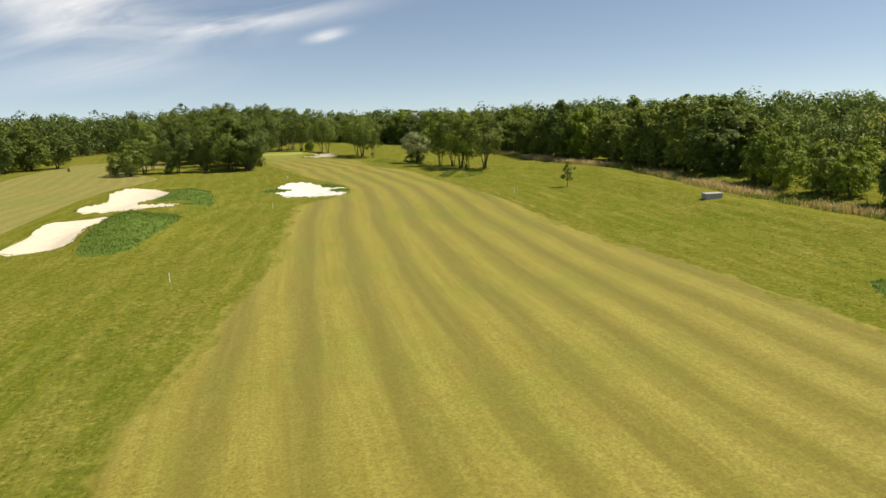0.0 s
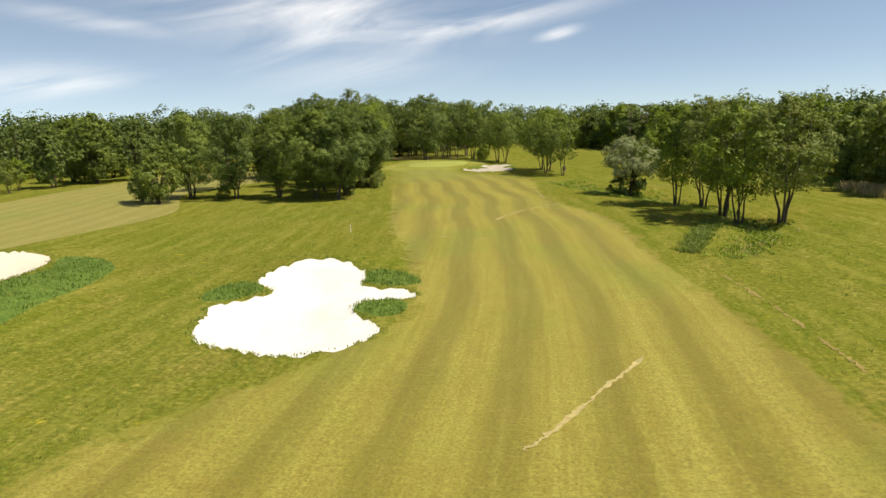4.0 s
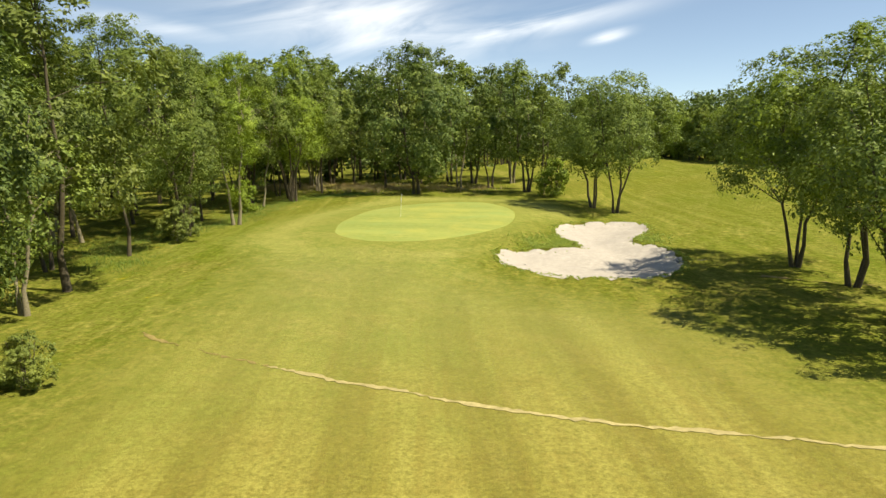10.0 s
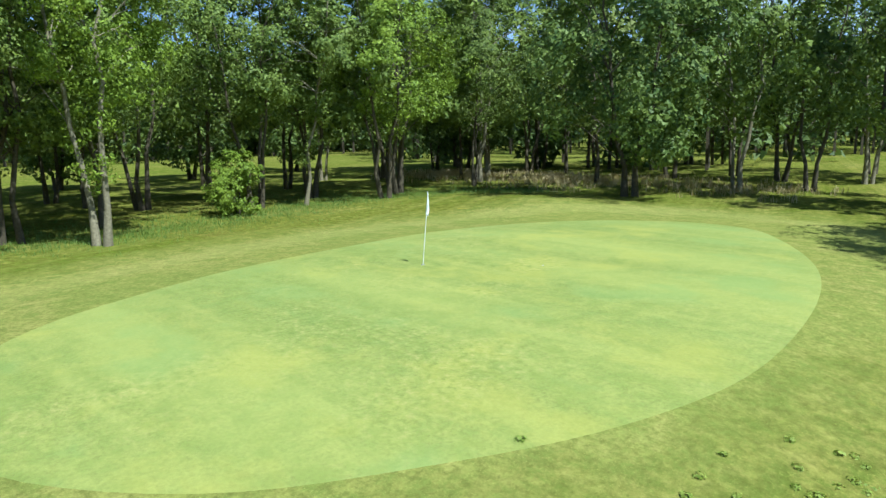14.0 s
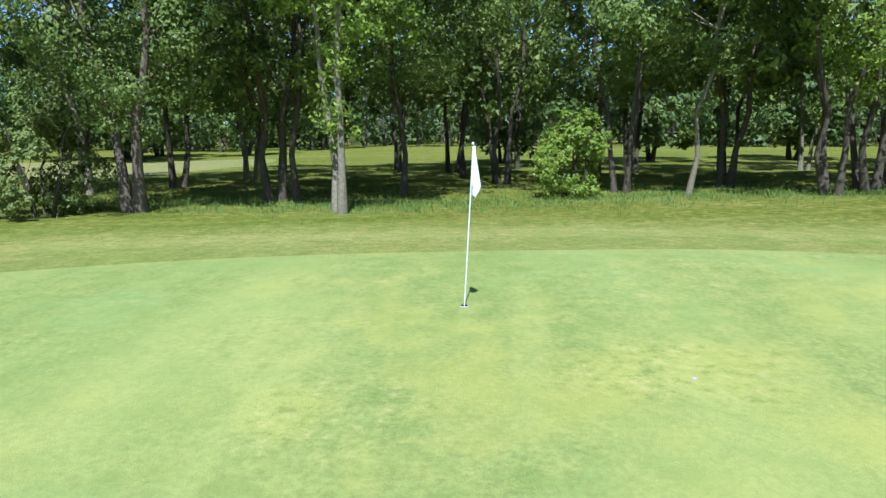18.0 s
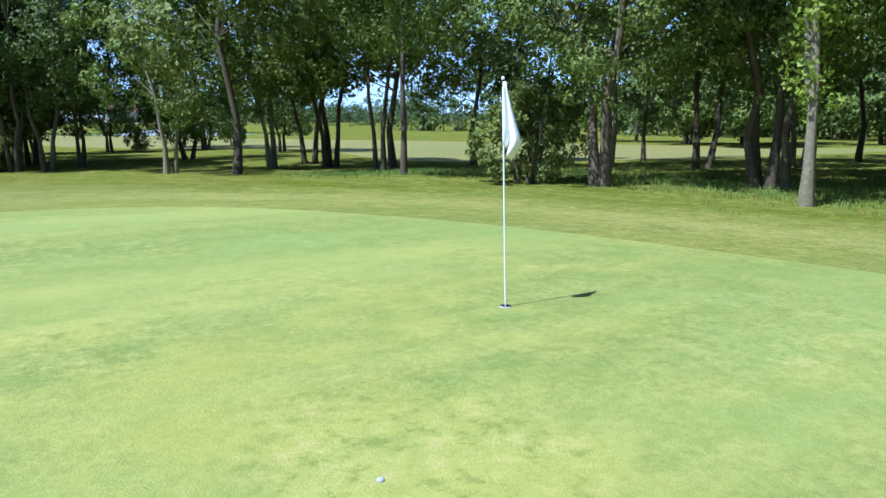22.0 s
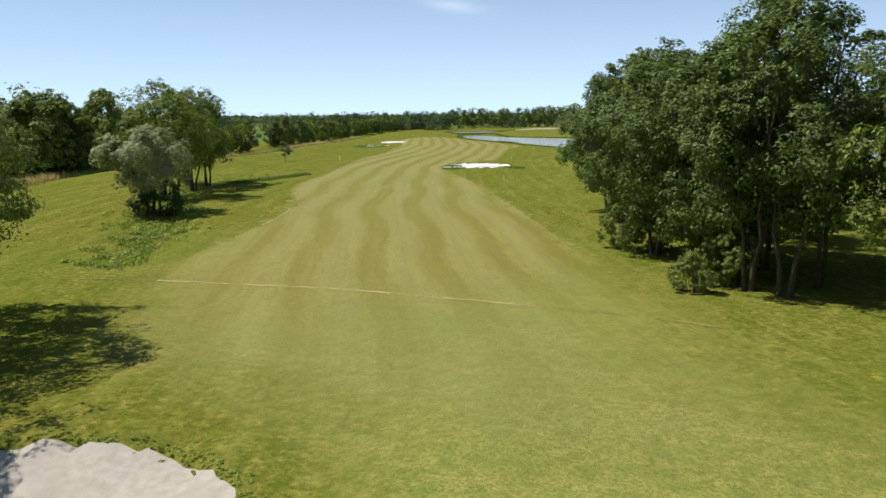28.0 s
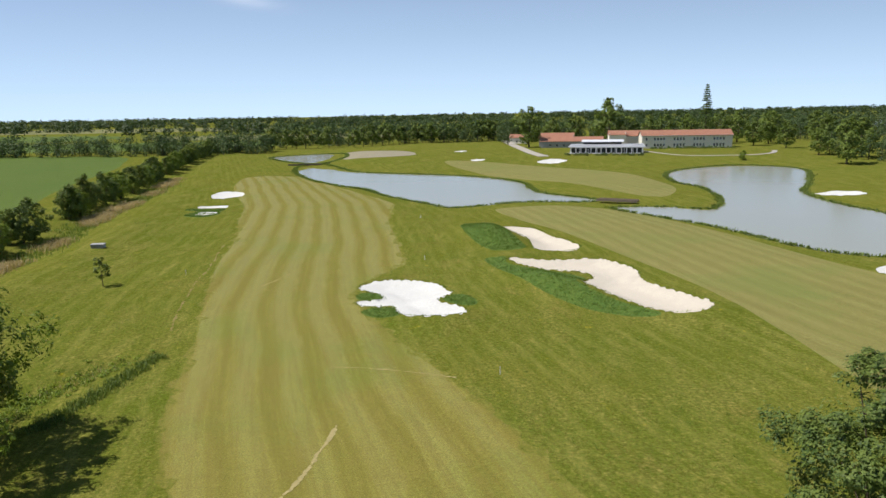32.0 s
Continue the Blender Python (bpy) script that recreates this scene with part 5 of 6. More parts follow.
# loose tufts in the rough near the way
g = np.column_stack([rng.uniform(-80, 34, 16000), rng.uniform(48, 300, 16000)])
d = line_distance(FAIRWAY, g, True, 40)
g = g[(g[:, 1] < 262) & (d > 0.4) & (d < 24) & ~inside(FAIRWAY, g) & ~inside(COLLAR, g)]
for b in BUNKERS.values():
    g = g[~inside(b, g)]
tufts("rough_tufts", "scattered tufts of coarse grass in the rough", g[:5000], 96, 0.13, 6, BLADE, 0.02, 0.14)

# ---- bare lines in the turf ----
def scar(line, wide, seed, earth=SCAR):
    """A broken bare line: short ragged patches of earth along it."""
    pts = smooth_outline(line, 0.22, False)
    r = np.random.default_rng(seed)
    way = np.gradient(pts, axis=0)
    nor = np.column_stack([-way[:, 1], way[:, 0]]) / np.hypot(*way.T)[:, None]
    k = np.arange(len(pts))
    thick = np.clip((0.82 if earth is SCAR else 0.28) + 0.5 * np.sin(k * 0.31 + seed) * np.sin(k * 0.083 + 2 * seed) + r.normal(0, 0.28, len(pts)), 0.0, 1.3)[:, None]
    half = wide * 0.5 * thick
    jit = np.cumsum(r.normal(0, 0.03, (len(pts), 1)), 0)
    jit = jit - np.linspace(0, 1, len(pts))[:, None] * jit[-1] + r.normal(0, 0.035, (len(pts), 1))
    a, b = pts + nor * (jit + half), pts + nor * (jit - half)
    flat = np.concatenate([a, b])
    v = np.column_stack([flat, height(flat) + 0.02])
    n = len(pts)
    f = [(i, i + n, i + n + 1, i + 1) for i in range(n - 1) if half[i] + half[i + 1] > 0.05 * wide]
    tagged(new("turf_scar", mesh_from("turf_scar", v, f, earth)), "thin bare straw-coloured line across the turf", "turf scar", "turf scars", "structure")


scar([(-41, 202.9), (-38.4, 202.0), (-34.9, 200.9), (-31.5, 200.2), (-28.5, 199.9)], 0.20, 1)
scar([(-31.5, 213.2), (-31.3, 216), (-30.9, 219), (-30.3, 222.3), (-29.0, 226.3), (-27.2, 230.4)], 0.36, 2)
scar([(-15.3, 155.0), (-14.1, 159), (-11.8, 166.5)], 0.26, 3)
scar([(-62.5, 271.0), (-56.5, 270.2), (-52.5, 269.9), (-48, 270.1), (-42, 270.7), (-39.5, 271.0)], 0.27, 4)
scar([(-71.5, 273.2), (-68.5, 272.2), (-62.5, 271.0)], 0.3, 8, SCAR_BROWN)
scar([(-39.5, 271.0), (-37, 271.4), (-32, 272.6)], 0.24, 9, SCAR_BROWN)
scar([(-28.9, 237.7), (-30.5, 239.6), (-32.7, 245.5), (-33.7, 249.9)], 0.17, 5)
scar([(-7.0, 187), (-4.5, 178.5), (-0.9, 163.3), (0.1, 155.4), (1.5, 149.1), (2.4, 144.3), (3.4, 140.1), (5.6, 130)], 0.5, 6, SCAR_BROWN)
scar([(-44, 293.5), (-39.5, 292.6), (-35, 293.6)], 0.9, 7, SCAR_BROWN)

# ---- golf things ----
WHITE = plain_material("white_paint", (0.80, 0.80, 0.78), 0.45, 0, 20, 0.08, 0.05)
CLOTH = plain_material("white_cloth", (0.82, 0.82, 0.80), 0.85, 0, 30, 0.06, 0.1)
# near-black that stands for the shade down the golf hole
HOLE_SHADE = plain_material("hole_shade_black", (0.012, 0.012, 0.010), 0.9, 0, 10, 0.2, 0.1)
WOOD = plain_material("weathered_wood", (0.22, 0.17, 0.12), 0.8, 0, 16, 0.4, 0.4)
RUBBER = plain_material("black_plastic", (0.02, 0.02, 0.022), 0.5, 0, 20, 0.3, 0.1)
STEEL = plain_material("dull_steel", (0.35, 0.35, 0.36), 0.4, 0.9, 20, 0.2, 0.05)
CONCRETE = plain_material("concrete", (0.38, 0.37, 0.35), 0.9, 0, 6, 0.25, 0.4)


def ring_bm(places, radii, sides, cap=True):
    bm = bmesh.new()
    v, f = tube(places, radii, sides)
    vs = [bm.verts.new(p) for p in v]
    for q in f:
        bm.faces.new([vs[i] for i in q])
    if cap:
        bm.faces.new(vs[:sides][::-1])
        bm.faces.new(vs[-sides:])
    return bm


def build_flagstick():
    x, y = -74.2, 307.42
    z = ground_z(x, y)
    root = thing("flagstick", "white golf flagstick with a limp white flag, standing in the hole", "flagstick", x, y, z)
    lean = np.array([0.16, 0.12, 2.19])
    t = np.linspace(0, 1, 5)[:, None]
    part("pole", ring_bm(lean * t + [0, 0, -0.08], np.full(5, 0.0085), 10), WHITE, root)
    part("finial", ring_bm([lean * 0.992, lean * 1.0, lean * 1.006], [0.014, 0.017, 0.006], 10), WHITE, root)
    # cloth hanging in folds: narrow at the top, wide below the middle, drawn to a corner
    bm = bmesh.new()
    rows, cols = 14, 13
    grid = []
    for i in range(rows):
        s = i / (rows - 1)
        base = lean * (0.985 - 0.255 * s)
        reach = 0.03 + 0.155 * min(1, s / 0.78) ** 1.15 * (1 if s < 0.8 else 1 - 0.75 * (s - 0.8) / 0.2)
        line = []
        for j in range(cols):
            u = j / (cols - 1)
            fold = 0.028 * math.sin(u * 9.5 + s * 1.3) * (0.35 + s)
            line.append(bm.verts.new(Vector(base) + Vector((-0.55, 0.83, 0)) * (reach * u * 0.93) + Vector((0.83, 0.55, 0)) * fold + Vector((0, 0, -0.16 * u * s))))
        grid.append(line)
    for i in range(rows - 1):
        for j in range(cols - 1):
            bm.faces.new((grid[i][j], grid[i][j + 1], grid[i + 1][j + 1], grid[i + 1][j]))
    ob = part("flag", bm, CLOTH, root, "limp white cloth flag")
    ob.data.polygons.foreach_set("use_smooth", [True] * len(ob.data.polygons))
    ob.modifiers.new("cloth", "SOLIDIFY").thickness = 0.003
    cup = thing("golf_hole", "round golf hole with a white liner in the putting green", "hole", x, y, z)
    # no recess is cut: a flat black disc paints the shade inside the cup
    bm = bmesh.new()
    bmesh.ops.create_circle(bm, cap_ends=True, radius=0.054, segments=24, matrix=Matrix.Translation((0, 0, 0.006)))
    part("hole", bm, HOLE_SHADE, cup)
    bm = bmesh.new()
    bmesh.ops.create_cone(bm, cap_ends=False, segments=24, radius1=0.062, radius2=0.055, depth=0.012, matrix=Matrix.Translation((0, 0, 0.005)))
    part("liner", bm, CONCRETE, cup)


def build_rake(x, y, turn):
    z = ground_z(x, y)
    root = thing("bunker_rake", "long-handled bunker rake lying in the sand", "rake", x, y, z, turn, "bunker rakes")
    part("handle", ring_bm([(0, 0, 0.05), (0.9, 0.01, 0.06), (1.8, 0, 0.12)], [0.014, 0.014, 0.014], 8), STEEL, root)
    bm = box_bm(0, 0, 0.05, 0.06, 0.50, 0.05, 0.008)
    for k in range(9):
        box_bm(0.01, -0.22 + k * 0.055, 0.012, 0.014, 0.014, 0.07, 0, bm)
    part("head", bm, RUBBER, root, "black plastic rake head with teeth")


def build_barrel(x, y, size=1.0):
    root = thing("litter_barrel", "dark brown wooden barrel with iron hoops on the grass", "barrel", x, y, ground_z(x, y), 20, "barrels")
    zs = np.linspace(0, 0.95, 9) * size
    r = (0.30 + 0.07 * np.sin(np.linspace(0, math.pi, 9))) * size
    part("staves", ring_bm(np.column_stack([0 * zs, 0 * zs, zs]), r, 18), WOOD_DARK, root)
    for k in (1, 3, 5, 7):
        part("hoop", ring_bm([(0, 0, zs[k] - 0.03), (0, 0, zs[k] + 0.03)], [r[k] + 0.006] * 2, 18, False), STEEL, root)
    part("post", ring_bm([(0, 0, 0.9 * size), (0, 0, 1.35 * size)], [0.05, 0.05], 10), WOOD_DARK, root)


WOOD_DARK = plain_material("dark_wood", (0.075, 0.04, 0.028), 0.75, 0, 14, 0.4, 0.4)


def build_box():
    x, y = 27.2, 137.2
    root = thing("concrete_box", "low grey concrete service box with a flat lid on the bank", "concrete box", x, y, ground_z(x, y) - 0.08, 8)
    part("body", box_bm(0, 0, 0.34, 2.3, 1.4, 0.68, 0.05), CONCRETE, root)
    part("lid", box_bm(0, 0, 0.74, 2.5, 1.6, 0.13, 0.04), CONCRETE, root)
    part("vent", box_bm(0.5, 0.71, 0.38, 0.6, 0.03, 0.3, 0.01), STEEL, root)


def build_stake(x, y):
    root = thing("marker_stake", "short white marker stake in the rough", "stake", x, y, ground_z(x, y), 0, "marker stakes")
    part("stake", ring_bm([(0, 0, -0.1), (0, 0, 0.75), (0, 0, 0.8)], [0.035, 0.035, 0.018], 8), WHITE, root)


def build_ball_marker(x, y):
    root = thing("ball_marker", "small flat off-white marker lying on the putting green", "marker", x, y, ground_z(x, y))
    part("disc", ring_bm([(0, 0, -0.002), (0, 0, 0.006), (0, 0, 0.013), (0, 0, 0.017)], [0.021, 0.022, 0.018, 0.005], 18), CONCRETE, root)


build_flagstick()
build_ball_marker(-71.48, 309.76)
build_rake(-58.4, 293.5, 172)
build_rake(-48.9, 296.8, 20)
build_barrel(-36.2, 293.8)
build_barrel(-123.5, 254.5)
build_box()
for x, y in ((-45.2, 202.0), (-35.0, 147.9), (-31.3, 98.8), (2.4, 158.0)):
    build_stake(x, y)


# ---- bridge ----
def build_bridge(label, x, y, turn, length):
    root = thing("footbridge", label, "bridge", x, y, WATER_Z, turn, "footbridges")
    count = int(length / 0.5)
    for k in range(count):
        part("plank", box_bm((k - (count - 1) / 2) * 0.5, 0, 0.95, 0.46, 2.4, 0.07, 0.01), WOOD, root)
    for s in (-1, 1):
        part("beam", box_bm(0, s * 1.1, 0.72, length + 0.4, 0.25, 0.36, 0.02), WOOD, root)
        part("kerb_rail", box_bm(0, s * 1.15, 1.1, length + 0.2, 0.14, 0.2, 0.02), WOOD, root)
    piles = int(length / 4) + 1
    for k in range(piles):
        cx = (k - (piles - 1) / 2) * 4
        part("pile", ring_bm([(cx, 0, -0.9), (cx, 0, 0.62)], [0.16, 0.16], 10), WOOD, root)


build_bridge("low wooden footbridge over the channel between the ponds", -84.0, 70.5, -28, 11.0)
build_bridge("long low wooden footbridge where two ponds meet", 33.5, -91.5, 12, 27.0)


def build_shelter():
    x, y = 123.5, -245.5
    root = thing("shelter", "small pale grey shelter with sloping roof beside the rough", "shelter", x, y, ground_z(x, y) - 0.05, 20)
    for px in (-1.7, 1.7):
        part("side_wall", box_bm(px, 0, 0.75, 0.12, 2.4, 1.5, 0.01), CONCRETE, root)
    part("back_wall", box_bm(0, -1.14, 0.75, 3.28, 0.12, 1.5, 0.01), CONCRETE, root)
    bm = box_bm(0, 0, 0, 4.2, 3.2, 0.1, 0.01)
    bm.transform(Matrix.Translation((0, 0, 1.66)) @ Matrix.Rotation(0.1, 4, "X"))
    part("roof", bm, ROOF_WHITE, root)


# ---- clubhouse ----
PLASTER = plain_material("cream_render", (0.86, 0.79, 0.66), 0.85, 0, 3, 0.12, 0.15)
PLASTER_GREY = plain_material("grey_render", (0.40, 0.39, 0.36), 0.85, 0, 3, 0.15, 0.15)
ROOF_WHITE = plain_material("pale_roof_sheet", (0.62, 0.63, 0.64), 0.5, 0, 4, 0.1, 0.05)
TRIM = plain_material("white_trim", (0.76, 0.76, 0.74), 0.5, 0, 10, 0.06, 0.05)
HEDGE_LEAF = LEAF_DARK


def tile_material():
    m, n, l, out = node_material("terracotta_tiles")
    tc = n.new("ShaderNodeTexCoord")
    w = n.new("ShaderNodeTexWave")
    w.inputs["Scale"].default_value, w.inputs["Distortion"].default_value = 1.6, 0.6
    l.new(tc.outputs["Object"], w.inputs["Vector"])
    a = add_noise(n, l, 2.2, 5, 0.7, tc.outputs["Object"])
    c = mix_rgb(n, l, ramp(n, l, a, 0.3, 0.7), (0.27, 0.11, 0.06), (0.46, 0.22, 0.13))
    c = mix_rgb(n, l, 0.25, c, w.outputs["Color"], "MULTIPLY")
    l.new(c, out.inputs["Base Color"])
    out.inputs["Roughness"].default_value = 0.85
    bump(n, l, w.outputs["Fac"], 0.5, 0.05, out)
    return m


TILES = tile_material()
pane_mat, pn, pl, po = node_material("window_glass")
po.inputs["Base Color"].default_value = (0.03, 0.035, 0.04, 1)
po.inputs["Roughness"].default_value = 0.08
PANE = pane_mat


def gable_roof(length, depth, z, rise, over, thick=0.22):
    """A pitched roof, ridge along x, as one closed shell from x 0 to length and y 0 to -depth."""
    bm = bmesh.new()
    prof = [(over, -over * rise / (depth / 2)), (-depth / 2, rise), (-depth - over, -over * rise / (depth / 2))]
    rows = []
    for x in (-over, length + over):
        rows.append([bm.verts.new((x, y, z + h)) for y, h in prof] + [bm.verts.new((x, y, z + h - thick)) for y, h in prof[::-1]])
    n = 6
    for i in range(n):
        bm.faces.new((rows[0][i], rows[0][(i + 1) % n], rows[1][(i + 1) % n], rows[1][i]))
    bm.faces.new(rows[0][::-1])
    bm.faces.new(rows[1])
    bmesh.ops.recalc_face_normals(bm, faces=bm.faces)
    return bm


def wall_with_openings(length, high, thick, openings):
    """A wall in the plane y 0, going back to -thick, with through openings (x0, x1, z0, z1)."""
    xs = sorted({0, length, *[o[0] for o in openings], *[o[1] for o in openings]})
    zs = sorted({0, high, *[o[2] for o in openings], *[o[3] for o in openings]})
    bm = bmesh.new()
    for a, b in zip(xs, xs[1:]):
        for c, d in zip(zs, zs[1:]):
            if not any(o[0] <= a and b <= o[1] and o[2] <= c and d <= o[3] for o in openings):
                box_bm((a + b) / 2, -thick / 2, (c + d) / 2, b - a, thick, d - c, 0, bm)
    bmesh.ops.remove_doubles(bm, verts=bm.verts, dist=0.001)
    return bm


def add_window(root, x0, x1, z0, z1, y=0.0):
    w = part("window", box_bm((x0 + x1) / 2, y - 0.20, z0 - 0.05, x1 - x0 + 0.3, 0.30, 0.09, 0), TRIM, root)
    bm = bmesh.new()
    for bx, bw in ((x0 + 0.04, 0.08), (x1 - 0.04, 0.08), ((x0 + x1) / 2, 0.06)):
        box_bm(bx, y - 0.14, (z0 + z1) / 2, bw, 0.07, z1 - z0, 0, bm)
    for bz in (z0 + 0.04, z1 - 0.04):
        box_bm((x0 + x1) / 2, y - 0.14, bz, x1 - x0 - 0.16, 0.06, 0.08, 0, bm)
    part("frame", bm, TRIM, w)
    part("pane", box_bm((x0 + x1) / 2, y - 0.17, (z0 + z1) / 2, x1 - x0 - 0.02, 0.02, z1 - z0 - 0.02), PANE, w)


def build_hotel():
    """Two-storey cream wing: x runs along the front from its east end, y towards the ponds."""
    z = ground_z(-170, -150) - 0.1
    root = thing("hotel_wing", "long two-storey cream hotel wing with red tiled roof", "building", -197, -153, z, -4.4)
    length, depth, high = 51.2, 12.0, 7.4
    cols = [length - 2.6]
    for g in range(4):
        cols += [length - (7.4 + g * 11.2 + k * 1.75) for k in range(4)]
    holes = []
    for c in cols:
        for base in (1.0, 4.5):
            holes.append((round(c - 0.55, 3), round(c + 0.55, 3), base, base + 1.6))
    part("front_wall", wall_with_openings(length, high, 0.35, holes), PLASTER, root)
    part("back_wall", box_bm(length / 2, -depth + 0.17, high / 2, length, 0.34, high), PLASTER, root)
    for x in (0.17, length - 0.17):
        bm = bmesh.new()
        sec = [(-0.35, 0), (-depth + 0.34, 0), (-depth + 0.34, high), (-depth / 2, high + 2.75), (-0.35, high)]
        a = [bm.verts.new((x - 0.17, y, zz)) for y, zz in sec]
        b = [bm.verts.new((x + 0.17, y, zz)) for y, zz in sec]
        for i in range(5):
            bm.faces.new((a[i], a[(i + 1) % 5], b[(i + 1) % 5], b[i]))
        bm.faces.new(a)
        bm.faces.new(b[::-1])
        bmesh.ops.recalc_face_normals(bm, faces=bm.faces)
        part("gable_wall", bm, PLASTER, root)
    part("roof", gable_roof(length, depth, high + 0.05, 2.9, 0.5), TILES, root, "red terracotta tiled roof")
    part("gutter", box_bm(length / 2, 0.52, high - 0.12, length + 0.9, 0.14, 0.12), TRIM, root)
    for k in (12.9, 24.1, 35.3):
        part("downpipe", box_bm(length - k, 0.06, high / 2, 0.1, 0.1, high - 0.3), TRIM, root)
    for x0, x1, z0, z1 in holes:
        add_window(root, x0, x1, z0, z1)
    part("floor_slab", box_bm(length / 2, -depth / 2, 0.05, length - 0.8, depth - 0.8, 0.1), CONCRETE, root)


def build_pavilion():
    z = ground_z(-115, -112) - 0.1
    root = thing("club_pavilion", "low white clubhouse pavilion with glazed front and terrace", "building", -136, -113, z, -13)
    length, depth = 38.0, 14.0
    openings = [(round(0.8 + k * 2.65, 2), round(0.8 + k * 2.65 + 2.1, 2), 0.25, 2.9) for k in range(14)]
    part("front_wall", wall_with_openings(length, 3.5, 0.3, openings), TRIM, root)
    for x in (0.15, length - 0.15):
        part("side_wall", box_bm(x, -depth / 2, 1.75, 0.3, depth - 0.6, 3.5), TRIM, root)
    part("back_wall", box_bm(length / 2, -depth + 0.15, 1.75, length, 0.3, 3.5), TRIM, root)
    for x0, x1, z0, z1 in openings:
        part("glazing", box_bm((x0 + x1) / 2, -0.2, (z0 + z1) / 2, x1 - x0 - 0.02, 0.03, z1 - z0 - 0.02), PANE, root)
    bm = bmesh.new()
    vs = [bm.verts.new(p) for p in ((-1.2, 2.2, 3.35), (length + 1.2, 2.2, 3.35), (length + 0.3, -depth * 0.45, 4.6), (-0.3, -depth * 0.45, 4.6), (-0.3, -depth - 0.3, 4.4), (length + 0.3, -depth - 0.3, 4.4))]
    bm.faces.new((vs[0], vs[1], vs[2], vs[3]))
    bm.faces.new((vs[3], vs[2], vs[5], vs[4]))
    bmesh.ops.solidify(bm, geom=bm.faces[:], thickness=0.18)
    part("roof", bm, ROOF_WHITE, root)
    up = part("clerestory", box_bm(length * 0.56, -depth * 0.62, 5.2, 20, 5.2, 1.5), PANE, root)
    part("clerestory_roof", gable_roof(21.5, 6.2, 6.0, 0.9, 0.4), ROOF_WHITE, up).location = (length * 0.56 - 10.75, -depth * 0.40, 0)
    for k in range(9):
        part("post", ring_bm([(0.4 + k * 4.65, 1.9, 0), (0.4 + k * 4.65, 1.9, 3.4)], [0.08, 0.08], 8), TRIM, root)
    part("terrace", box_bm(length / 2, 3.4, 0.12, length + 2, 6.6, 0.24, 0.03), CONCRETE, root)
    for s in (9.5, 31.0):
        for k in range(4):
            part("step", box_bm(s, 7.0 + k * 0.35, 0.16 - k * 0.05, 2.4, 0.36, 0.12), CONCRETE, root)
        for q in (-1.3, 1.3):
            part("stair_rail", ring_bm([(s + q, 6.6, 1.1), (s + q, 8.4, 0.75)], [0.06, 0.06], 8), TRIM, root)


def build_annex(name, label, x, y, turn, length, depth, high, rise, wall):
    root = thing(name, label, "building", x, y, ground_z(x, y) - 0.1, turn)
    openings = [(round(2 + k * 4.2, 2), round(3.3 + k * 4.2, 2), 0.9, 2.3) for k in range(int((length - 3) // 4.2))]
    part("front_wall", wall_with_openings(length, high, 0.35, openings), wall, root)
    part("back_wall", box_bm(length / 2, -depth + 0.17, high / 2, length, 0.34, high), wall, root)
    for q in (0.17, length - 0.17):
        part("side_wall", box_bm(q, -depth / 2, high / 2 + rise * 0.25, 0.34, depth - 0.7, high + rise * 0.5), wall, root)
    for o in openings:
        add_window(root, *o)
    part("roof", gable_roof(length, depth, high + 0.05, rise, 0.5), TILES, root)


build_shelter()
build_hotel()
build_pavilion()
build_annex("clubhouse_annex", "low grey annex with weathered red tiled roof", -127, -176, -8, 38, 11, 4.2, 2.4, PLASTER_GREY)
build_annex("old_farmhouse", "old house with red tiled roof behind the annex", -112, -196, -8, 22, 10, 6.0, 2.6, PLASTER_GREY)
build_annex("tower_house", "tall cream house with hipped tile roof between the wings", -140, -172, -6, 10, 10, 8.0, 2.2, PLASTER)
build_annex("middle_house", "cream house with brown tile roof joining the wings", -156, -176, -6, 16, 11, 7.0, 3.0, PLASTER)
build_annex("gate_lodge", "small stone lodge by the drive", -86, -246, -14, 12, 8, 4.5, 2.0, PLASTER)


def hedge_block(name, label, ax, ay, bx, by, wide, tall, seed):
    r = np.random.default_rng(seed)
    n = int(math.hypot(bx - ax, by - ay) * 2.2)
    t = r.random(n)
    p = np.column_stack([ax + (bx - ax) * t, ay + (by - ay) * t])
    c = np.column_stack([p + r.normal(0, wide * 0.2, (n, 2)), height(p) + tall * r.uniform(0.25, 0.8, n)])
    v, f = leaves(r, c, np.full(n, wide * 0.5), 26, 0.5, 0.3)
    tagged(new(name, mesh_from(name, v, f, HEDGE_LEAF)), label, "hedge")


hedge_block("terrace_hedge", "clipped dark hedge before the terrace", -92.5, -99.5, -131.5, -91, 1.4, 1.5, 1)
hedge_block("wall_hedge", "clipped dark hedge along the hotel wall", -149, -147, -196, -143, 1.4, 1.4, 2)


# ---- drive and paths ----
GRAVEL = plain_material("pale_gravel", (0.40, 0.36, 0.29), 0.95, 0, 3, 0.2, 0.3)


def path_strip(name, label, line, wide):
    pts = smooth_outline(line, 2.0, False)
    way = np.gradient(pts, axis=0)
    nor = np.column_stack([-way[:, 1], way[:, 0]]) / np.hypot(*way.T)[:, None] * wide / 2
    flat = np.concatenate([pts + nor, pts - nor])
    v = np.column_stack([flat, height(flat) + 0.12])
    n = len(pts)
    tagged(new(name, mesh_from(name, v, [(i, i + n, i + n + 1, i + 1) for i in range(n - 1)], GRAVEL)), label, "path", "", "structure")


path_strip("drive", "pale drive leading up to the clubhouse", [(-72, -330), (-74, -270), (-76, -200), (-79, -130), (-82, -95)], 6)
path_strip("garden_path", "pale gravel path across the lawn", [(-139, -134), (-148, -93), (-173, -86), (-194, -94), (-206, -117)], 2.5)

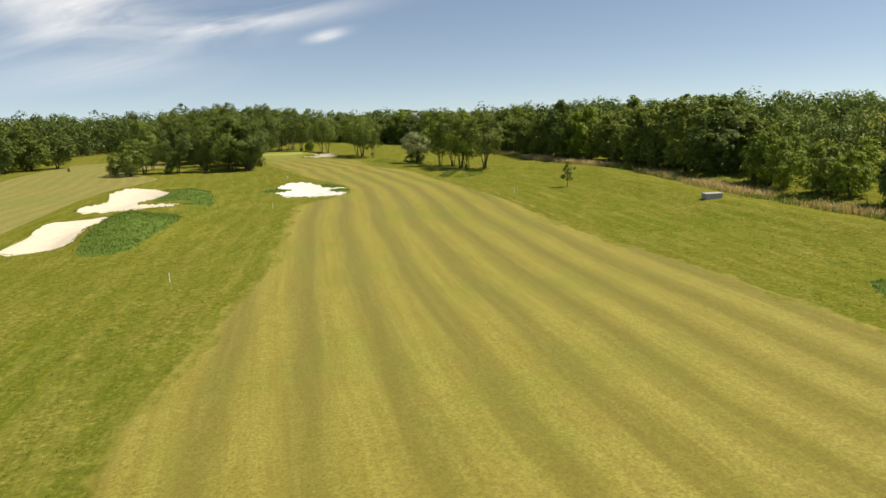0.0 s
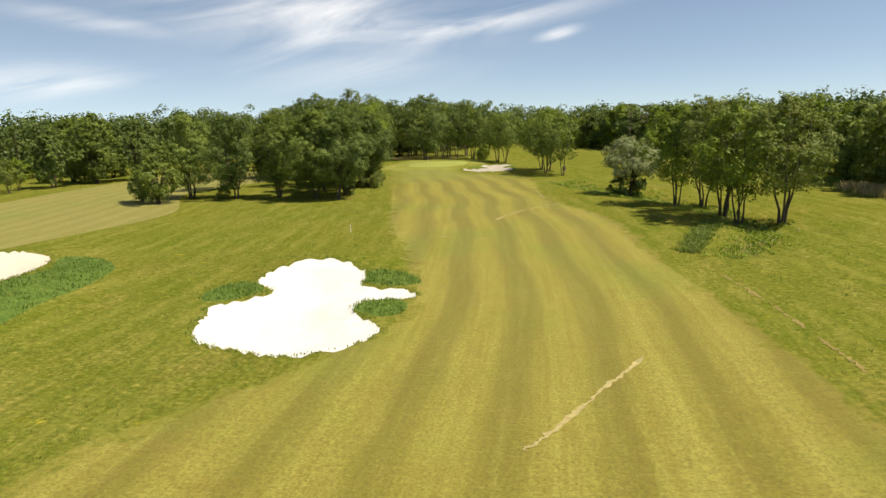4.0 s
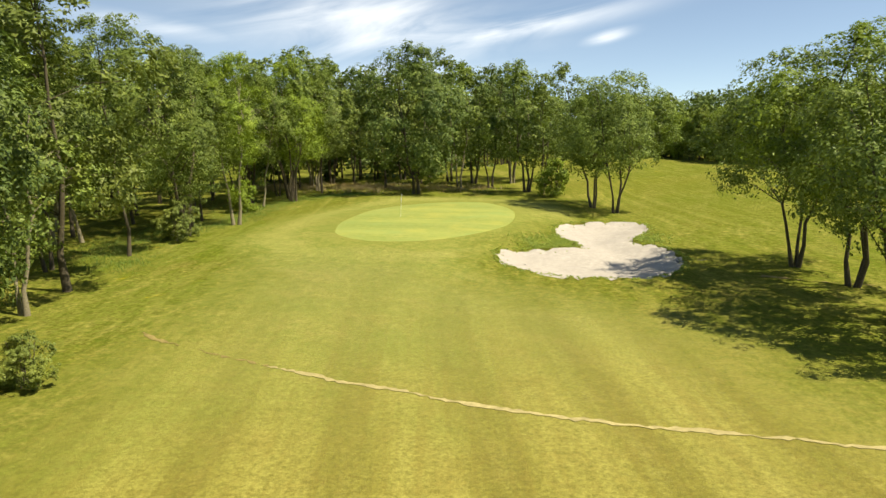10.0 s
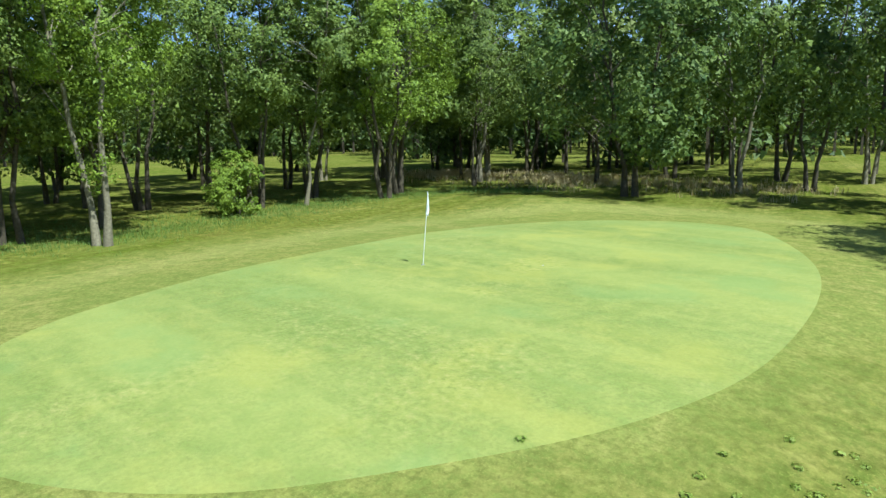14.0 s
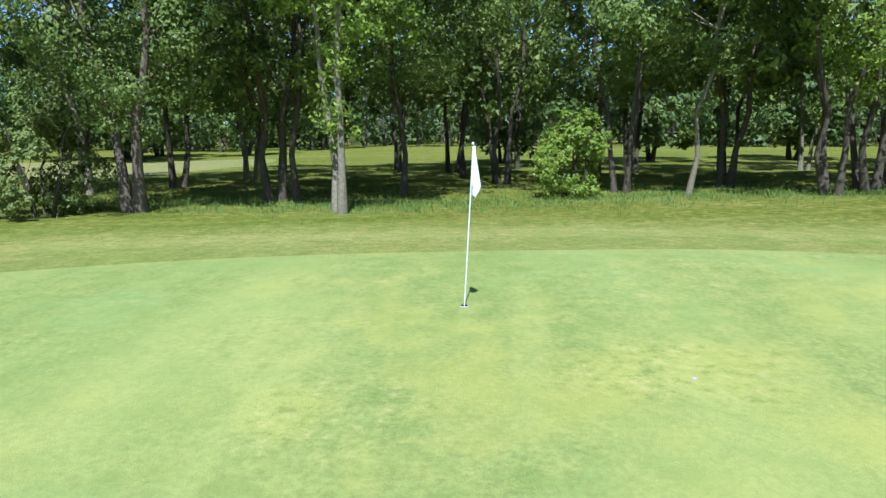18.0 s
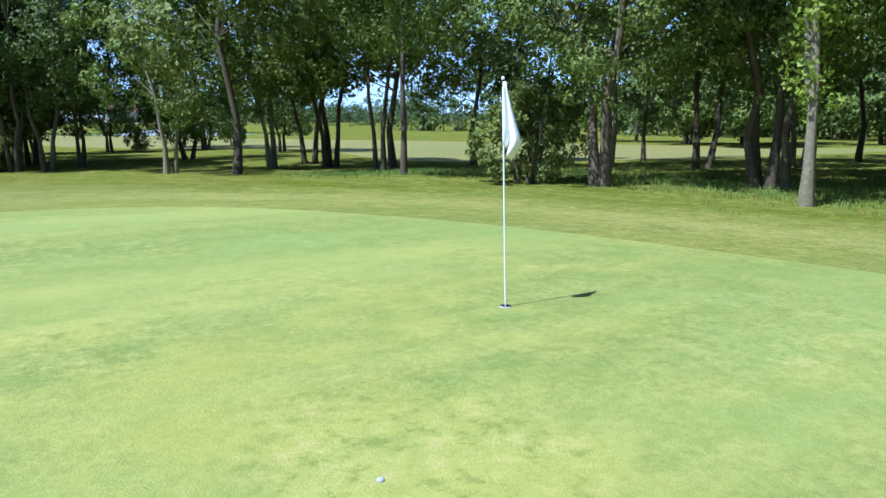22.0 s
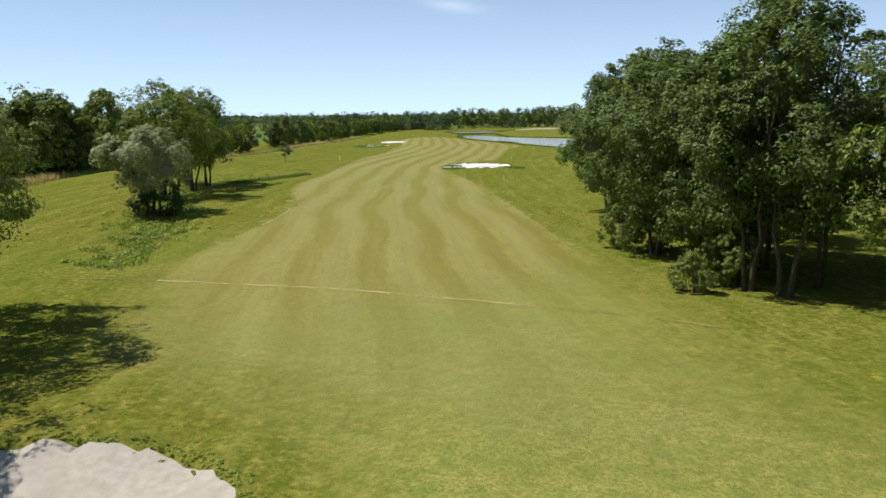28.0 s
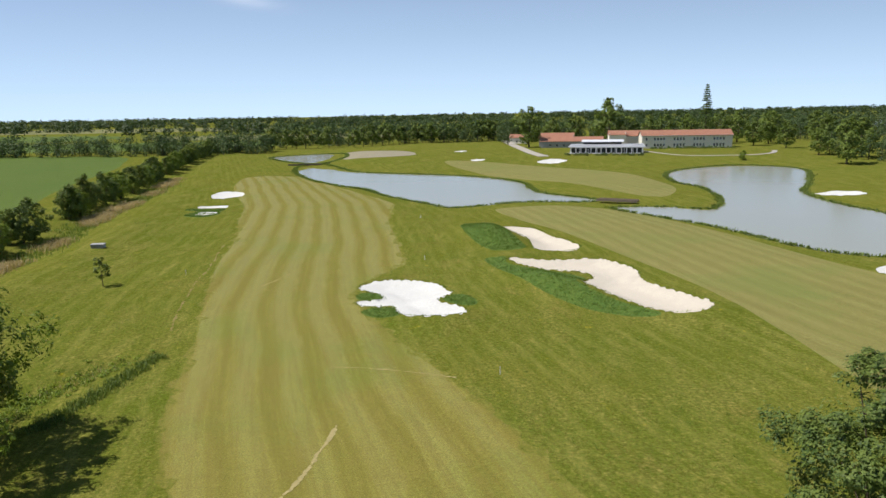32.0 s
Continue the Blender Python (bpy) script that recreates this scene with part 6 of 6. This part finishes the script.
# ---- single trees in the south ----
def conifer_meshes(seed, tall):
    r = np.random.default_rng(seed)
    pieces, c, rad = [], [], []
    wood_part = tube([(0, 0, -0.3), (0, 0, tall * 0.5), (0, 0, tall)], [0.4, 0.25, 0.03], 7)
    for k in range(26):
        h = 0.12 + 0.86 * k / 25
        reach = tall * 0.17 * (1 - h) ** 0.8 + 0.2
        for a in np.arange(5) * 1.257 + k * 0.7:
            if r.random() < 0.8:
                for q in (0.45, 0.9):
                    c.append((math.cos(a) * reach * q, math.sin(a) * reach * q, tall * h - 0.25 * reach * q))
                    rad.append(0.25 + 0.22 * reach)
    v, f = leaves(r, np.array(c), np.array(rad), 22, 0.7, 0.3, 0.4)
    return mesh_from("trunk", *wood_part, BARK, True), mesh_from("crown", v, f, LEAF_DARK)


CONIFER = tree_kind("conifer", "tall dark conifer with tiered branches behind the hotel", "tree", "", conifer_meshes(800, 26.0))
plant(CONIFER, -195, -195, 0, 1.45)
BIG = tree_kind("large_tree", "large round-crowned deciduous tree by the clubhouse", "tree", "trees by the clubhouse", tree_meshes(810, 20.0, 7.0, 2.5, 1, 24, 4000, (1.0, 0.6), BARK, LEAF_ASH, thick=0.4))
for x, y, s in ((-137, -214, 1.5), (-83, -190, 1.25), (-100, -215, 0.8), (-205, -43, 0.95), (-213, -84, 0.62), (-226, -70, 0.9), (-221, -138, 0.75), (-215, -168, 0.8), (-231, -185, 1.0), (-236, -100, 0.85),
                (-160, -196, 0.9), (-173, -206, 0.95), (-185, -200, 0.95), (-208, -205, 1.0), (-223, -216, 1.05), (-241, -205, 1.0), (-151, -216, 0.9), (-118, -232, 0.95), (-104, -242, 0.9), (-258, -180, 1.0), (-250, -150, 0.9)):
    plant(BIG, x, y, spin.uniform(0, 360), s)
plant(SHRUB[1], -170, -66, 0, 1.4, 1.3)
ROW = tree_kind("pond_side_tree", "round-crowned tree in a row behind the ponds", "tree", "trees behind the ponds", tree_meshes(820, 15.0, 5.0, 3.0, 1, 18, 2400, (0.9, 0.55), BARK, LEAF_ASH, thick=0.3))
for k in range(6):
    plant(ROW, 99 - k * 8 + spin.uniform(-1, 1), -262 + spin.uniform(-4, 4), spin.uniform(0, 360), spin.uniform(0.9, 1.1))
for k in range(22):
    plant(ROW, 40 - k * 6.3 + spin.uniform(-1.5, 1.5), -262 - k * 2.6 + spin.uniform(-5, 5), spin.uniform(0, 360), spin.uniform(0.85, 1.15))


# ---- dead trees ----
def snag_meshes(seed, tall):
    r = np.random.default_rng(seed)
    t = np.linspace(0, 1, 8)
    main = np.column_stack([np.cumsum(r.normal(0, 0.18, 8)), np.cumsum(r.normal(0, 0.18, 8)), tall * t - 0.2])
    pieces = [tube(main, 0.16 * (1 - 0.85 * t) + 0.01, 6)]
    for k in range(16):
        a = main[r.integers(3, 7)]
        turn, long = r.uniform(0, 6.283), tall * r.uniform(0.10, 0.26)
        tip = a + np.array([math.cos(turn) * long * 0.6, math.sin(turn) * long * 0.6, long * r.uniform(0.4, 0.9)])
        pieces.append(tube([a, (a + tip) / 2 + r.normal(0, 0.12, 3), tip], [0.05, 0.03, 0.008], 5))
    return mesh_from("trunk", *join(pieces), BARK_PALE, True)


for k, (x, y, tall) in enumerate(((-27.5, 372.0, 17.0), (-22.0, 368.0, 16.0), (-24.0, 376.0, 13.5), (-3.0, 330.0, 14.0))):
    snag = thing("dead_tree", "bare grey dead tree at the edge of the wood", "tree", x, y, ground_z(x, y), 0, "dead trees")
    part_mesh("trunk", snag_meshes(900 + k, tall), snag)

# ---- far water ----
def build_far_lake():
    line = smooth_outline([(-448, -452), (-560, -470), (-900, -820), (-1250, -1250), (-1020, -1380), (-760, -980)], 60.0)
    bm = bmesh.new()
    face = bm.faces.new([bm.verts.new((x, y, 4.2)) for x, y in line])
    if face.normal.z < 0:
        face.normal_flip()
    bmesh.ops.triangulate(bm, faces=[face])
    me = bpy.data.meshes.new("far_lake")
    bm.to_mesh(me)
    bm.free()
    me.materials.append(bpy.data.materials["pond_water"])
    tagged(new("far_lake", me), "pale sheet of water far beyond the hotel", "lake", "", "structure")


build_far_lake()
